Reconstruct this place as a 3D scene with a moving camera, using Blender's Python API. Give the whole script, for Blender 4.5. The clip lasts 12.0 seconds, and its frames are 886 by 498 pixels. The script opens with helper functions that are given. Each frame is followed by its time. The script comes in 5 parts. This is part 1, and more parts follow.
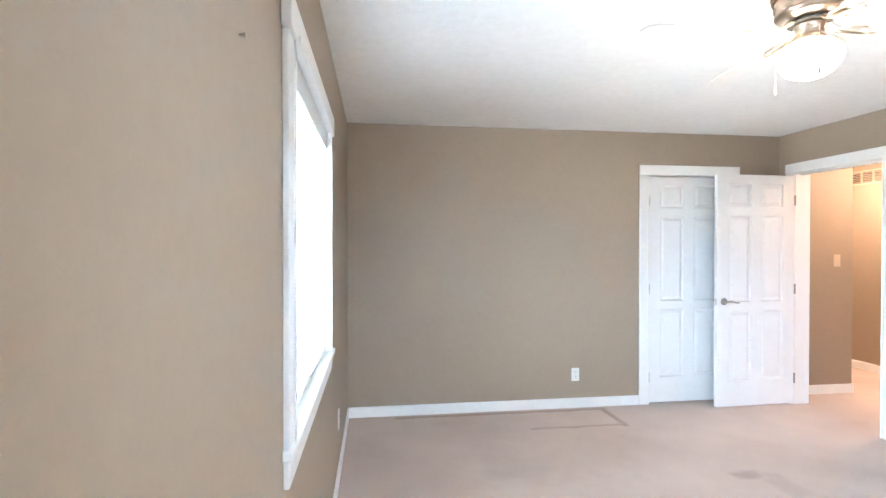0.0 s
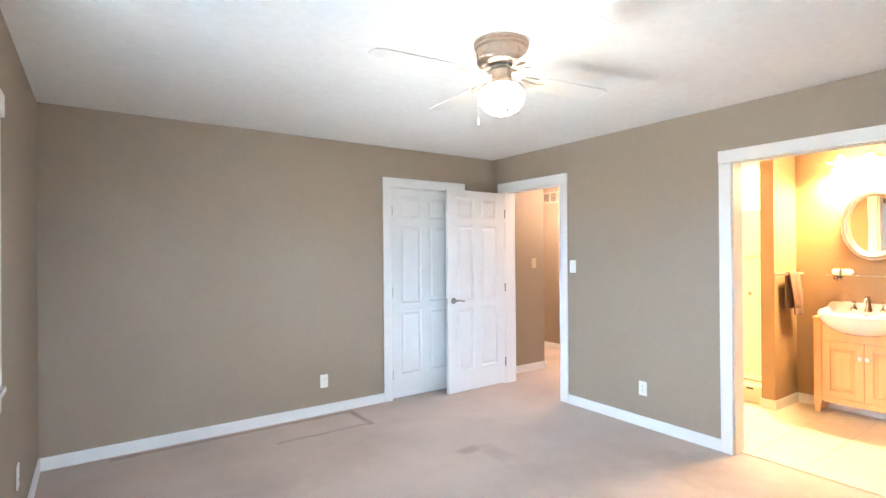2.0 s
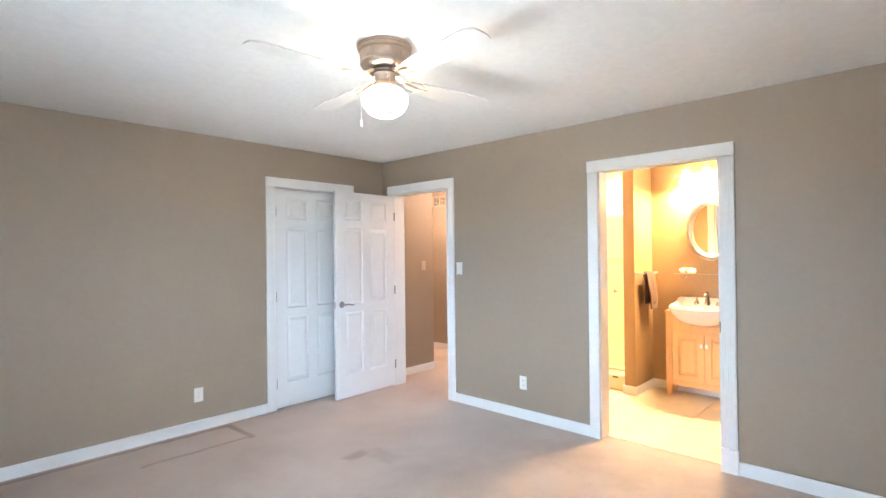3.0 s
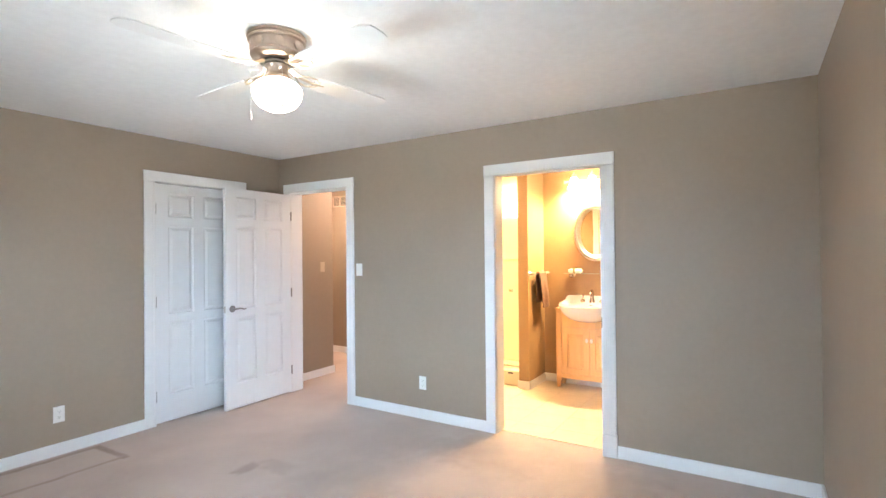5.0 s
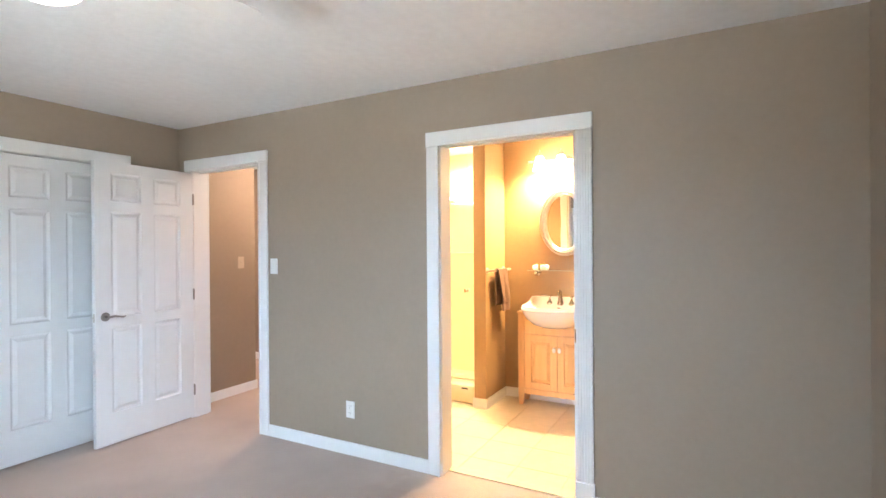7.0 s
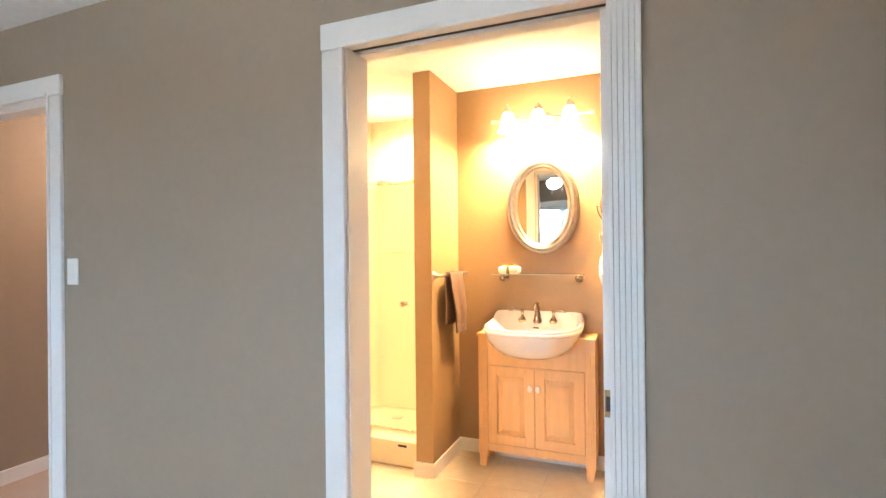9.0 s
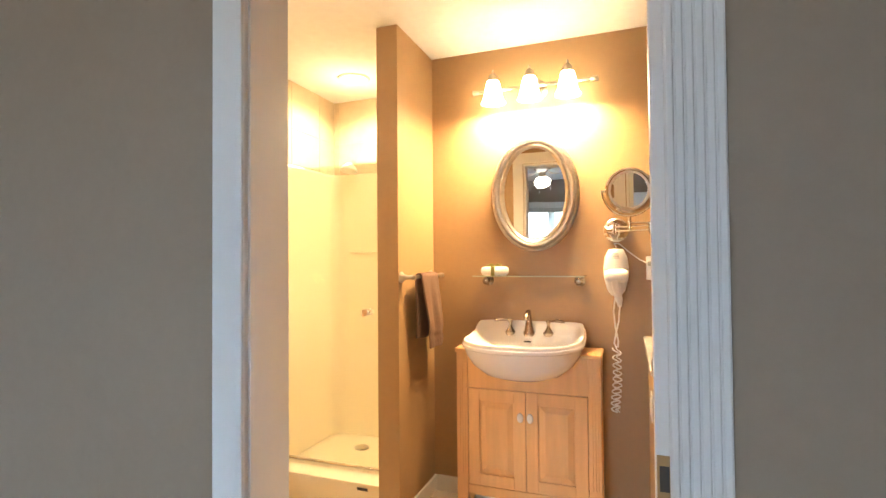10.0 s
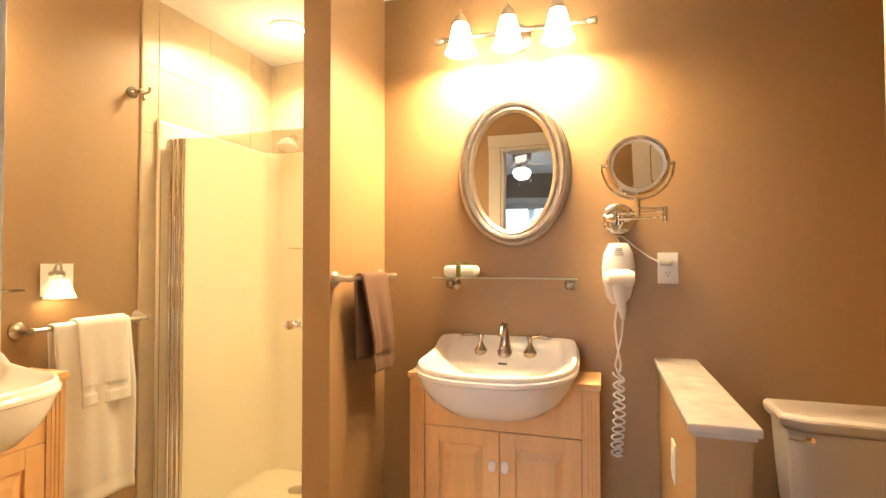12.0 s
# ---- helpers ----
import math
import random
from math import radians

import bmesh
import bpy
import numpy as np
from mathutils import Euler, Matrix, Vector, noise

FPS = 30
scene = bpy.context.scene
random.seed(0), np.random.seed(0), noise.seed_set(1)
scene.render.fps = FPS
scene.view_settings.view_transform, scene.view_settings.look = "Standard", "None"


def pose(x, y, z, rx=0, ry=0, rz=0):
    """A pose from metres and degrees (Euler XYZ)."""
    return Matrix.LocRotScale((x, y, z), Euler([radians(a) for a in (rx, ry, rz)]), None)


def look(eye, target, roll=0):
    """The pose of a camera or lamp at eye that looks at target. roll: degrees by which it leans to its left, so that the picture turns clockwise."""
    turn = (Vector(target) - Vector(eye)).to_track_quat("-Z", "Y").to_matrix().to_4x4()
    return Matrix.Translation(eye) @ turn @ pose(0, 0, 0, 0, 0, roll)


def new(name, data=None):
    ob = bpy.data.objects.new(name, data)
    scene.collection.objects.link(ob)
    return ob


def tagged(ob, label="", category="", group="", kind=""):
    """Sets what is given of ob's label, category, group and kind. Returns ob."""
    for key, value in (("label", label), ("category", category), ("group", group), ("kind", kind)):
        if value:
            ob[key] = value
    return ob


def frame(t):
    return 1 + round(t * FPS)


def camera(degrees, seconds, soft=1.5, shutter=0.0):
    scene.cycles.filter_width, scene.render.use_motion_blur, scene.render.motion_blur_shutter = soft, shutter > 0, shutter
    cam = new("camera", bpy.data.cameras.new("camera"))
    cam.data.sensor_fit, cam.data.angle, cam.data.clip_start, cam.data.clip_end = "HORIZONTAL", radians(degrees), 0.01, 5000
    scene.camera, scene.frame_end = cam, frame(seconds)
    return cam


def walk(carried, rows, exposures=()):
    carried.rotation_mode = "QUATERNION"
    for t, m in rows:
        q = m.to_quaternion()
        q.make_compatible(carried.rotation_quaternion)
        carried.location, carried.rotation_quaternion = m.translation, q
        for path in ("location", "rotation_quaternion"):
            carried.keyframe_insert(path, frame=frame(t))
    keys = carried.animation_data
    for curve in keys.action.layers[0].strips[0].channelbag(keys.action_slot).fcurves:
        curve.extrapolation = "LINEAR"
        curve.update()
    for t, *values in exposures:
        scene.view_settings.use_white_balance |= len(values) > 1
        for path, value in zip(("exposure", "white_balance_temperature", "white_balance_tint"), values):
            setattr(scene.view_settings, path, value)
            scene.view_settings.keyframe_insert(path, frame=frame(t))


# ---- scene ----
cam = camera(83.2, 12.0)
PATH = [
    (0, (0.119, 0.029, 1.436), (0.39, 2.01, 1.418), 0.0),
    (0.5, (0.138, 0.026, 1.437), (0.618, 1.967, 1.427), -0.1),
    (1, (0.162, 0.009, 1.433), (0.867, 1.881, 1.431), -0.2),
    (1.5, (0.187, -0.001, 1.437), (1.122, 1.766, 1.439), -0.3),
    (2, (0.209, -0.017, 1.438), (1.353, 1.624, 1.445), -0.4),
    (2.5, (0.227, -0.028, 1.433), (1.546, 1.476, 1.446), -0.6),
    (3, (0.244, -0.051, 1.435), (1.707, 1.313, 1.45), -0.6),
    (3.5, (0.246, -0.069, 1.433), (1.812, 1.175, 1.449), -0.7),
    (5.5, (0.312, -0.064, 1.429), (2.025, 0.968, 1.436), -0.5),
    (6, (0.501, 0.022, 1.418), (2.231, 1.025, 1.41), -0.5),
    (6.5, (0.765, 0.116, 1.426), (2.512, 1.074, 1.417), -0.4),
    (7, (1.143, 0.21, 1.415), (2.907, 1.153, 1.409), -0.4),
    (9, (2.421, 0.755, 1.36), (4.275, 1.505, 1.365), -0.6),
    (9.5, (2.721, 0.848, 1.318), (4.588, 1.565, 1.342), -0.5),
    (10, (2.98, 0.905, 1.291), (4.857, 1.597, 1.334), -0.5),
    (10.5, (3.195, 0.949, 1.282), (5.082, 1.611, 1.331), -0.4),
    (11, (3.376, 0.984, 1.269), (5.271, 1.621, 1.323), -0.3),
    (11.5, (3.505, 0.99, 1.266), (5.399, 1.623, 1.321), -0.2),
    (12, (3.591, 1.012, 1.272), (5.495, 1.623, 1.318), -0.1),
]
EXPOSURES = [(0.0, 0.45), (1.0, 0.32), (1.5, 0.26), (2.5, 0.1), (3.5, -0.06), (5.5, -0.1), (7.0, -0.14), (9.0, -0.36), (9.5, -0.66), (10.0, -1.0), (10.5, -1.2), (11.2, -1.28), (12.0, -1.2)]
walk(cam, [(t, look(eye, target, roll)) for t, eye, target, roll in PATH], EXPOSURES)

# ---- world and large lights ----
world = bpy.data.worlds.new("sky")
scene.world = world
world.use_nodes = True
wn = world.node_tree.nodes
sky = wn.new("ShaderNodeTexSky")
sky.sky_type, sky.sun_disc, sky.sun_elevation, sky.sun_rotation = "NISHITA", False, radians(45), radians(200)
world.node_tree.links.new(sky.outputs[0], wn["Background"].inputs[0])
wn["Background"].inputs[1].default_value = 0.12


def lamp(name, kind, m, energy, color, size=0.1, size_y=0.0, spread=180):
    data = bpy.data.lights.new(name, kind)
    data.energy, data.color = energy, color
    if kind == "AREA":
        data.shape, data.size, data.size_y, data.spread = "RECTANGLE", size, size_y or size, radians(spread)
    else:
        data.shadow_soft_size = size
    ob = new(name, data)
    ob.matrix_world = m
    return ob


sun = bpy.data.lights.new("sun", "SUN")
sun.energy, sun.angle, sun.color = 2.5, radians(0.5), (1.0, 0.95, 0.88)
new("sun", sun).matrix_world = look((20, -12, 30), (0, 0, 0))

WARM, WARMER = (1.0, 0.80, 0.56), (1.0, 0.665, 0.325)
DAY = (0.52, 0.74, 1.0)
lamp("window_daylight", "AREA", look((-0.95, 1.91, 2.42), (0.6, 1.91, 1.75)), 2450, DAY, 1.9, 1.2)
lamp("south_window_daylight", "AREA", look((1.34, -1.24, 2.42), (1.34, 0.31, 1.75)), 1500, DAY, 1.9, 1.2)
# Added unseen lamps below the windows, standing in for daylight bounced off the ground.
lamp("lawn_bounce_fill", "AREA", look((-0.95, 1.91, 0.5), (0.6, 1.91, 1.7)), 1200, (0.86, 0.95, 1.0), 1.9, 1.0)
lamp("south_lawn_bounce_fill", "AREA", look((1.34, -1.24, 0.5), (1.34, 0.31, 1.7)), 520, (0.86, 0.95, 1.0), 1.9, 1.0)
for across in (-0.187, 0.002, 0.193):
    lamp("vanity_bulb", "POINT", pose(5.50, 1.355 + across, 2.135), 170, WARMER, 0.03)
    lamp("corner_vanity_bulb", "POINT", pose(4.33 + across, 2.776, 2.135), 22, WARMER, 0.03)
lamp("shower_downlight", "AREA", pose(5.722, 2.507, 2.425), 70, (1.0, 0.77, 0.43), 0.14, spread=150)
lamp("shower_downlight_glow", "POINT", pose(5.722, 2.507, 2.25), 12, (1.0, 0.74, 0.42), 0.06)
for hx, hy, power in ((4.85, 3.70, 36), (5.1, 4.8, 44)):
    lamp("hall_light", "AREA", pose(hx, hy, 2.42), power, (1.0, 0.70, 0.52), 0.3)
lamp("night_light_bulb", "POINT", pose(4.872, 2.857, 1.155), 1.5, WARMER, 0.015)


# ---- materials ----
def material(name, base, rough=0.5, metal=0.0, grain=0.0, scale=40.0, stain=0.0, stain_scale=2.0, bump=0.0, bump_scale=200.0,
             emit=None, strength=0.0, glass=False, stretch=None):
    """Principled surface with colour variation at two scales and a fine relief."""
    m = bpy.data.materials.new(name)
    m.use_nodes = True
    nt = m.node_tree
    p = nt.nodes["Principled BSDF"]
    p.inputs["Base Color"].default_value = (*base, 1)
    p.inputs["Roughness"].default_value = rough
    p.inputs["Metallic"].default_value = metal
    tc = nt.nodes.new("ShaderNodeTexCoord")
    mp = nt.nodes.new("ShaderNodeMapping")
    nt.links.new(tc.outputs["Object"], mp.inputs[0])
    if stretch:
        mp.inputs["Scale"].default_value = stretch

    def noise_at(sc, detail=4):
        n = nt.nodes.new("ShaderNodeTexNoise")
        n.inputs["Scale"].default_value, n.inputs["Detail"].default_value = sc, detail
        nt.links.new(mp.outputs[0], n.inputs["Vector"])
        return n.outputs[0]

    def vary(source, fac, amount):
        mix = nt.nodes.new("ShaderNodeHueSaturation")
        rng = nt.nodes.new("ShaderNodeMapRange")
        rng.inputs["From Min"].default_value, rng.inputs["From Max"].default_value = 0.3, 0.7
        rng.inputs["To Min"].default_value, rng.inputs["To Max"].default_value = 1 - amount, 1 + amount
        nt.links.new(fac, rng.inputs[0])
        nt.links.new(rng.outputs[0], mix.inputs["Value"])
        if source is None:
            mix.inputs["Color"].default_value = (*base, 1)
        else:
            nt.links.new(source, mix.inputs["Color"])
        return mix.outputs[0]

    col = None
    if grain:
        col = vary(col, noise_at(scale), grain)
    if stain:
        col = vary(col, noise_at(stain_scale, 6), stain)
    if col is not None:
        nt.links.new(col, p.inputs["Base Color"])
    if bump:
        b = nt.nodes.new("ShaderNodeBump")
        b.inputs["Strength"].default_value, b.inputs["Distance"].default_value = bump, 0.004
        nt.links.new(noise_at(bump_scale, 3), b.inputs["Height"])
        nt.links.new(b.outputs[0], p.inputs["Normal"])
    if emit:
        p.inputs["Emission Color"].default_value = (*emit, 1)
        p.inputs["Emission Strength"].default_value = strength
    if glass:
        p.inputs["Transmission Weight"].default_value = 1.0
        p.inputs["IOR"].default_value = 1.45
    return m


PAINT = material("taupe_wall_paint", (0.300, 0.236, 0.175), 0.55, grain=0.02, scale=30, stain=0.03, stain_scale=1.5, bump=0.06, bump_scale=160)
PAINT_BATH = material("tan_wall_paint", (0.325, 0.208, 0.105), 0.5, grain=0.02, scale=30, stain=0.03, stain_scale=1.5, bump=0.06, bump_scale=160)
CEILING = material("white_ceiling_paint", (0.85, 0.86, 0.86), 0.85, grain=0.025, scale=18, stain=0.015, stain_scale=2, bump=0.5, bump_scale=35)
TRIM = material("white_trim_paint", (0.80, 0.80, 0.79), 0.35, grain=0.01, scale=20, bump=0.05, bump_scale=90)
DOOR = material("white_door_paint", (0.78, 0.79, 0.79), 0.38, grain=0.012, scale=14, bump=0.12, bump_scale=120)
CARPET = material("beige_carpet", (0.485, 0.395, 0.342), 0.95, grain=0.10, scale=260, stain=0.10, stain_scale=1.6, bump=0.8, bump_scale=420)
FLOOR = material("cream_floor_tile", (0.62, 0.54, 0.43), 0.35, grain=0.05, scale=16, stain=0.05, stain_scale=3, bump=0.05, bump_scale=60)
WALL_GROUT = material("cream_grout", (0.62, 0.52, 0.38), 0.8, grain=0.05)
GROUT = material("tan_grout", (0.57, 0.47, 0.355), 0.8, grain=0.05)
WOOD = material("honey_maple", (0.745, 0.46, 0.22), 0.36, grain=0.045, scale=7, stain=0.08, stain_scale=2.0, bump=0.06, bump_scale=60, stretch=(5, 5, 0.6))
CERAMIC = material("white_ceramic", (0.86, 0.85, 0.83), 0.09)
NICKEL = material("brushed_nickel", (0.55, 0.51, 0.46), 0.28, 1.0, grain=0.03, scale=60)
CHROME = material("polished_chrome", (0.80, 0.79, 0.77), 0.08, 1.0)
SILVER = material("silver_leaf_frame", (0.66, 0.64, 0.61), 0.30, 1.0, grain=0.08, scale=30)
MIRROR = material("mirror", (0.92, 0.93, 0.92), 0.01, 1.0)
GLASS = material("clear_glass", (0.95, 0.98, 0.96), 0.02, glass=True)
SHOWER_GLASS = material("thin_shower_glass", (0.99, 0.99, 0.98), 0.01, glass=True)
SHOWER_GLASS.node_tree.nodes["Principled BSDF"].inputs["IOR"].default_value = 1.16
PLASTIC = material("white_plastic", (0.78, 0.77, 0.74), 0.35)
DARK = material("dark_recess", (0.03, 0.028, 0.025), 0.6)
SURROUND = material("almond_fibreglass", (0.85, 0.775, 0.60), 0.16, stain=0.02, stain_scale=2)
TILE = material("beige_wall_tile", (0.55, 0.455, 0.32), 0.35, grain=0.05, scale=14, stain=0.06, stain_scale=4)
TOWEL_BROWN = material("brown_terry", (0.150, 0.088, 0.062), 0.95, grain=0.22, scale=220, bump=0.6, bump_scale=350)
TOWEL_WHITE = material("white_terry", (0.90, 0.88, 0.85), 0.95, grain=0.04, scale=220, bump=0.35, bump_scale=350)
MARBLE = material("grey_white_marble", (0.48, 0.46, 0.44), 0.2, grain=0.10, scale=9, stain=0.10, stain_scale=22)
FAUCET_METAL = material("dark_brushed_nickel", (0.42, 0.37, 0.32), 0.25, 1.0, grain=0.04, scale=60)
# Toilet ceramic, its colour darkened to carry the shade of that corner.
DIM_CERAMIC = material("dimmed_ceramic", (0.62, 0.585, 0.55), 0.10)
GREEN_EDGE = material("green_glass_edge", (0.42, 0.46, 0.36), 0.12)
HANDLE = material("dark_satin_nickel", (0.30, 0.28, 0.26), 0.28, 1.0, grain=0.03, scale=60)
BRASS = material("aged_brass", (0.45, 0.33, 0.17), 0.35, 1.0, grain=0.08, scale=80)
BULB_GLASS = material("lit_white_glass", (0.85, 0.83, 0.78), 0.4, emit=(1.0, 0.87, 0.70), strength=28.0)
SHADE_GLASS = material("lit_frosted_shade", (0.85, 0.80, 0.70), 0.4, emit=(1.0, 0.74, 0.42), strength=95.0)
NIGHT_GLASS = material("lit_small_shade", (0.85, 0.80, 0.70), 0.4, emit=(1.0, 0.78, 0.46), strength=3.5)
ALMOND = material("almond_plastic", (0.50, 0.40, 0.30), 0.4)
LENS_GLASS = material("lit_downlight_lens", (0.85, 0.80, 0.70), 0.4, emit=(1.0, 0.80, 0.48), strength=25.0)
OUTSIDE = material("daylight_beyond", (0.8, 0.8, 0.8), 1.0, emit=(0.93, 0.97, 1.0), strength=5.0)
GRASS = material("lawn", (0.09, 0.13, 0.04), 0.9, grain=0.2, scale=8, stain=0.2, stain_scale=0.4)


def carpet_marks(mat, marks):
    """Darker stains and wear in the carpet, and creases drawn as dark lines in its colour: (middle x, middle y, half x,
    half y, soft edge, strength).
    """
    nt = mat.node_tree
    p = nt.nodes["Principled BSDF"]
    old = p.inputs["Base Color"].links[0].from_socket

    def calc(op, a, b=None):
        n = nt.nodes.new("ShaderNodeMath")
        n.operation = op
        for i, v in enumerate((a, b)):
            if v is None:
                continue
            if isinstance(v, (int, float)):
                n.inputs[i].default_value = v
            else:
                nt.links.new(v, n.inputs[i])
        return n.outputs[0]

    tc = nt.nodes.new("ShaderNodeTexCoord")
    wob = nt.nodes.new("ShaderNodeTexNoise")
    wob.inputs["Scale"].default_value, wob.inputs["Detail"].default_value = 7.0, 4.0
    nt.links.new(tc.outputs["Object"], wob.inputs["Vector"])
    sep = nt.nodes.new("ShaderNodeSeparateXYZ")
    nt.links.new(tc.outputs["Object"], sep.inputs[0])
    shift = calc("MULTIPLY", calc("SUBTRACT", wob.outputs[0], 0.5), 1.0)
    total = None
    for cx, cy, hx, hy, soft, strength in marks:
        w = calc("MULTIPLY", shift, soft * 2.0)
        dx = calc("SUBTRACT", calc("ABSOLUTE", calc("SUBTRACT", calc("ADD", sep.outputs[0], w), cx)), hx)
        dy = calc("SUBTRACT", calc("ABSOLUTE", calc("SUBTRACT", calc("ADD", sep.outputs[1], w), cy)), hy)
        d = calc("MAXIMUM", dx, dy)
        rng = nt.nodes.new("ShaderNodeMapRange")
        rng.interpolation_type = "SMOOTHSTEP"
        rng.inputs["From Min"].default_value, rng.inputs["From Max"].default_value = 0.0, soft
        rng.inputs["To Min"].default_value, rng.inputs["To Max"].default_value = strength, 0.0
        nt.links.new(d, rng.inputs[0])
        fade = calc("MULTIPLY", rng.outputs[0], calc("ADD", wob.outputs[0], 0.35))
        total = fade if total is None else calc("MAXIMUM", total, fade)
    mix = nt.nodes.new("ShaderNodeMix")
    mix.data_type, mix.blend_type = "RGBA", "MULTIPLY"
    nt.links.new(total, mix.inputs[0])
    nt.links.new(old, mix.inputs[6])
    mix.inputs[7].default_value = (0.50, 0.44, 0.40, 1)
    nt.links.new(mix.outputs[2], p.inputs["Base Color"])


carpet_marks(CARPET, [
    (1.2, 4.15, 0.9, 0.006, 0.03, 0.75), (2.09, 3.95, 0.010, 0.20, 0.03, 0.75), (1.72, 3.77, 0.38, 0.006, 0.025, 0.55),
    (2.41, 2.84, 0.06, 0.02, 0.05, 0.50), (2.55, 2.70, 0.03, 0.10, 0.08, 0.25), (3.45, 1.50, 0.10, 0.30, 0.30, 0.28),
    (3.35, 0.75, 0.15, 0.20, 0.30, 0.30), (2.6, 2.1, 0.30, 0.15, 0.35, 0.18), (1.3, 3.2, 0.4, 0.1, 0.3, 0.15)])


# ---- mesh tools ----
def bx(bm, x0, x1, y0, y1, z0, z1, bevel=0.0):
    r = bmesh.ops.create_cube(bm, size=1.0)
    vs = r["verts"]
    for v in vs:
        v.co = Vector((x0 + (v.co.x + 0.5) * (x1 - x0), y0 + (v.co.y + 0.5) * (y1 - y0), z0 + (v.co.z + 0.5) * (z1 - z0)))
    if bevel:
        es = list({e for v in vs for e in v.link_edges})
        bmesh.ops.bevel(bm, geom=es, offset=bevel, segments=2, affect="EDGES", profile=0.5)
    return bm


def box(*a, bevel=0.0):
    return bx(bmesh.new(), *a, bevel=bevel)


def lathe(profile, segs=32, m=None, bm=None, sx=1.0, sy=1.0, caps=True):
    """Turned body from (radius, height) pairs about z, moved by m."""
    bm = bm or bmesh.new()
    rings = []
    for r, z in profile:
        ring = []
        for k in range(segs):
            a = 2 * math.pi * k / segs
            co = Vector((r * math.cos(a) * sx, r * math.sin(a) * sy, z))
            ring.append(bm.verts.new(m @ co if m else co))
        rings.append(ring)
    for a, b in zip(rings, rings[1:]):
        for k in range(segs):
            bm.faces.new((a[k], a[(k + 1) % segs], b[(k + 1) % segs], b[k]))
    if caps:
        bm.faces.new(rings[0][::-1])
        bm.faces.new(rings[-1])
    bmesh.ops.recalc_face_normals(bm, faces=bm.faces)
    return bm


def tube(points, radius, segs=10, bm=None, closed=False):
    """Round rod along points."""
    bm = bm or bmesh.new()
    pts = [Vector(p) for p in points]
    n = len(pts)
    rings, up = [], Vector((0, 0, 1))
    for i, p in enumerate(pts):
        d = (pts[(i + 1) % n] - pts[i - 1]) if closed else (pts[min(i + 1, n - 1)] - pts[max(i - 1, 0)])
        d.normalize()
        if abs(d.dot(up)) > 0.98:
            up = Vector((1, 0, 0)) if abs(d.x) < 0.9 else Vector((0, 1, 0))
        side = d.cross(up).normalized()
        up = side.cross(d).normalized()
        rr = radius[i] if isinstance(radius, (list, tuple)) else radius
        rings.append([bm.verts.new(p + (side * math.cos(2 * math.pi * k / segs) + up * math.sin(2 * math.pi * k / segs)) * rr) for k in range(segs)])
    pairs = list(zip(rings, rings[1:])) + ([(rings[-1], rings[0])] if closed else [])
    for a, b in pairs:
        for k in range(segs):
            bm.faces.new((a[k], a[(k + 1) % segs], b[(k + 1) % segs], b[k]))
    if not closed:
        bm.faces.new(rings[0][::-1])
        bm.faces.new(rings[-1])
    bmesh.ops.recalc_face_normals(bm, faces=bm.faces)
    return bm


def link(name, bm, mat, smooth=False):
    me = bpy.data.meshes.new(name)
    bm.to_mesh(me)
    bm.free()
    me.materials.append(mat)
    if smooth:
        me.shade_smooth()
        me.set_sharp_from_angle(angle=radians(38))
    return new(name, me)


BASE = {}


def part(name, bm, mat, parent, label="", smooth=False):
    """A mesh, given in world coordinates, as a part of a thing or of one of its parts."""
    origin = BASE.get(parent.name, Matrix())
    bm.transform(origin.inverted())
    ob = link(name, bm, mat, smooth)
    ob.parent = parent
    BASE[ob.name] = origin
    return tagged(ob, label)


def thing(name, label, category, at=(0, 0, 0), group="", kind=""):
    """An empty at the base of a thing."""
    ob = new(name)
    ob.empty_display_size = 0.05
    ob.matrix_world = BASE[ob.name] = Matrix.Translation(at)
    return tagged(ob, label, category, group, kind)


def structure(name, bm, mat, label, category, smooth=False):
    return tagged(link(name, bm, mat, smooth), label, category, kind="structure")


# ---- the shell ----
H = 2.44
WX, EX, EX2, NY, SY = -0.105, 3.855, 3.986, 4.22, -0.39
BX, BN, BS, SHX = 5.629, 2.905, -0.15, 6.12
HALL = (3.252, 4.035, 2.07)
BATH = (0.852, 1.675, 2.045)
CLOSET = (2.556, 3.345, 2.055)
HNX, HNY, HEX = 4.712, 4.288, 5.69
WIN = (1.385, 2.445, 0.930, 1.965)
WIN2 = (0.81, 1.87, 0.930, 1.965)

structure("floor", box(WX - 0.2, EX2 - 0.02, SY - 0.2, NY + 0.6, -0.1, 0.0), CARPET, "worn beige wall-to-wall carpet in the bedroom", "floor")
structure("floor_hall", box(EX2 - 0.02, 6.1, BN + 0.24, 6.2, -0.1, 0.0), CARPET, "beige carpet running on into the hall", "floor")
structure("floor_bathroom", box(EX2 - 0.02, 6.3, BS - 0.2, BN + 0.24, -0.1, -0.004), GROUT, "tan grout bed under the bathroom tiles", "floor")
structure("ceiling", box(WX - 0.2, EX2 - 0.06, SY - 0.2, NY + 0.6, H, H + 0.12), CEILING, "white lightly textured bedroom ceiling", "ceiling")
structure("ceiling_bathroom", box(EX2 - 0.06, 6.3, BS - 0.2, BN + 0.06, H, H + 0.12), CEILING, "white bathroom ceiling", "ceiling")
structure("ceiling_hall", box(EX2 - 0.06, 6.1, BN + 0.06, 6.2, H, H + 0.12), CEILING, "white hall ceiling", "ceiling")


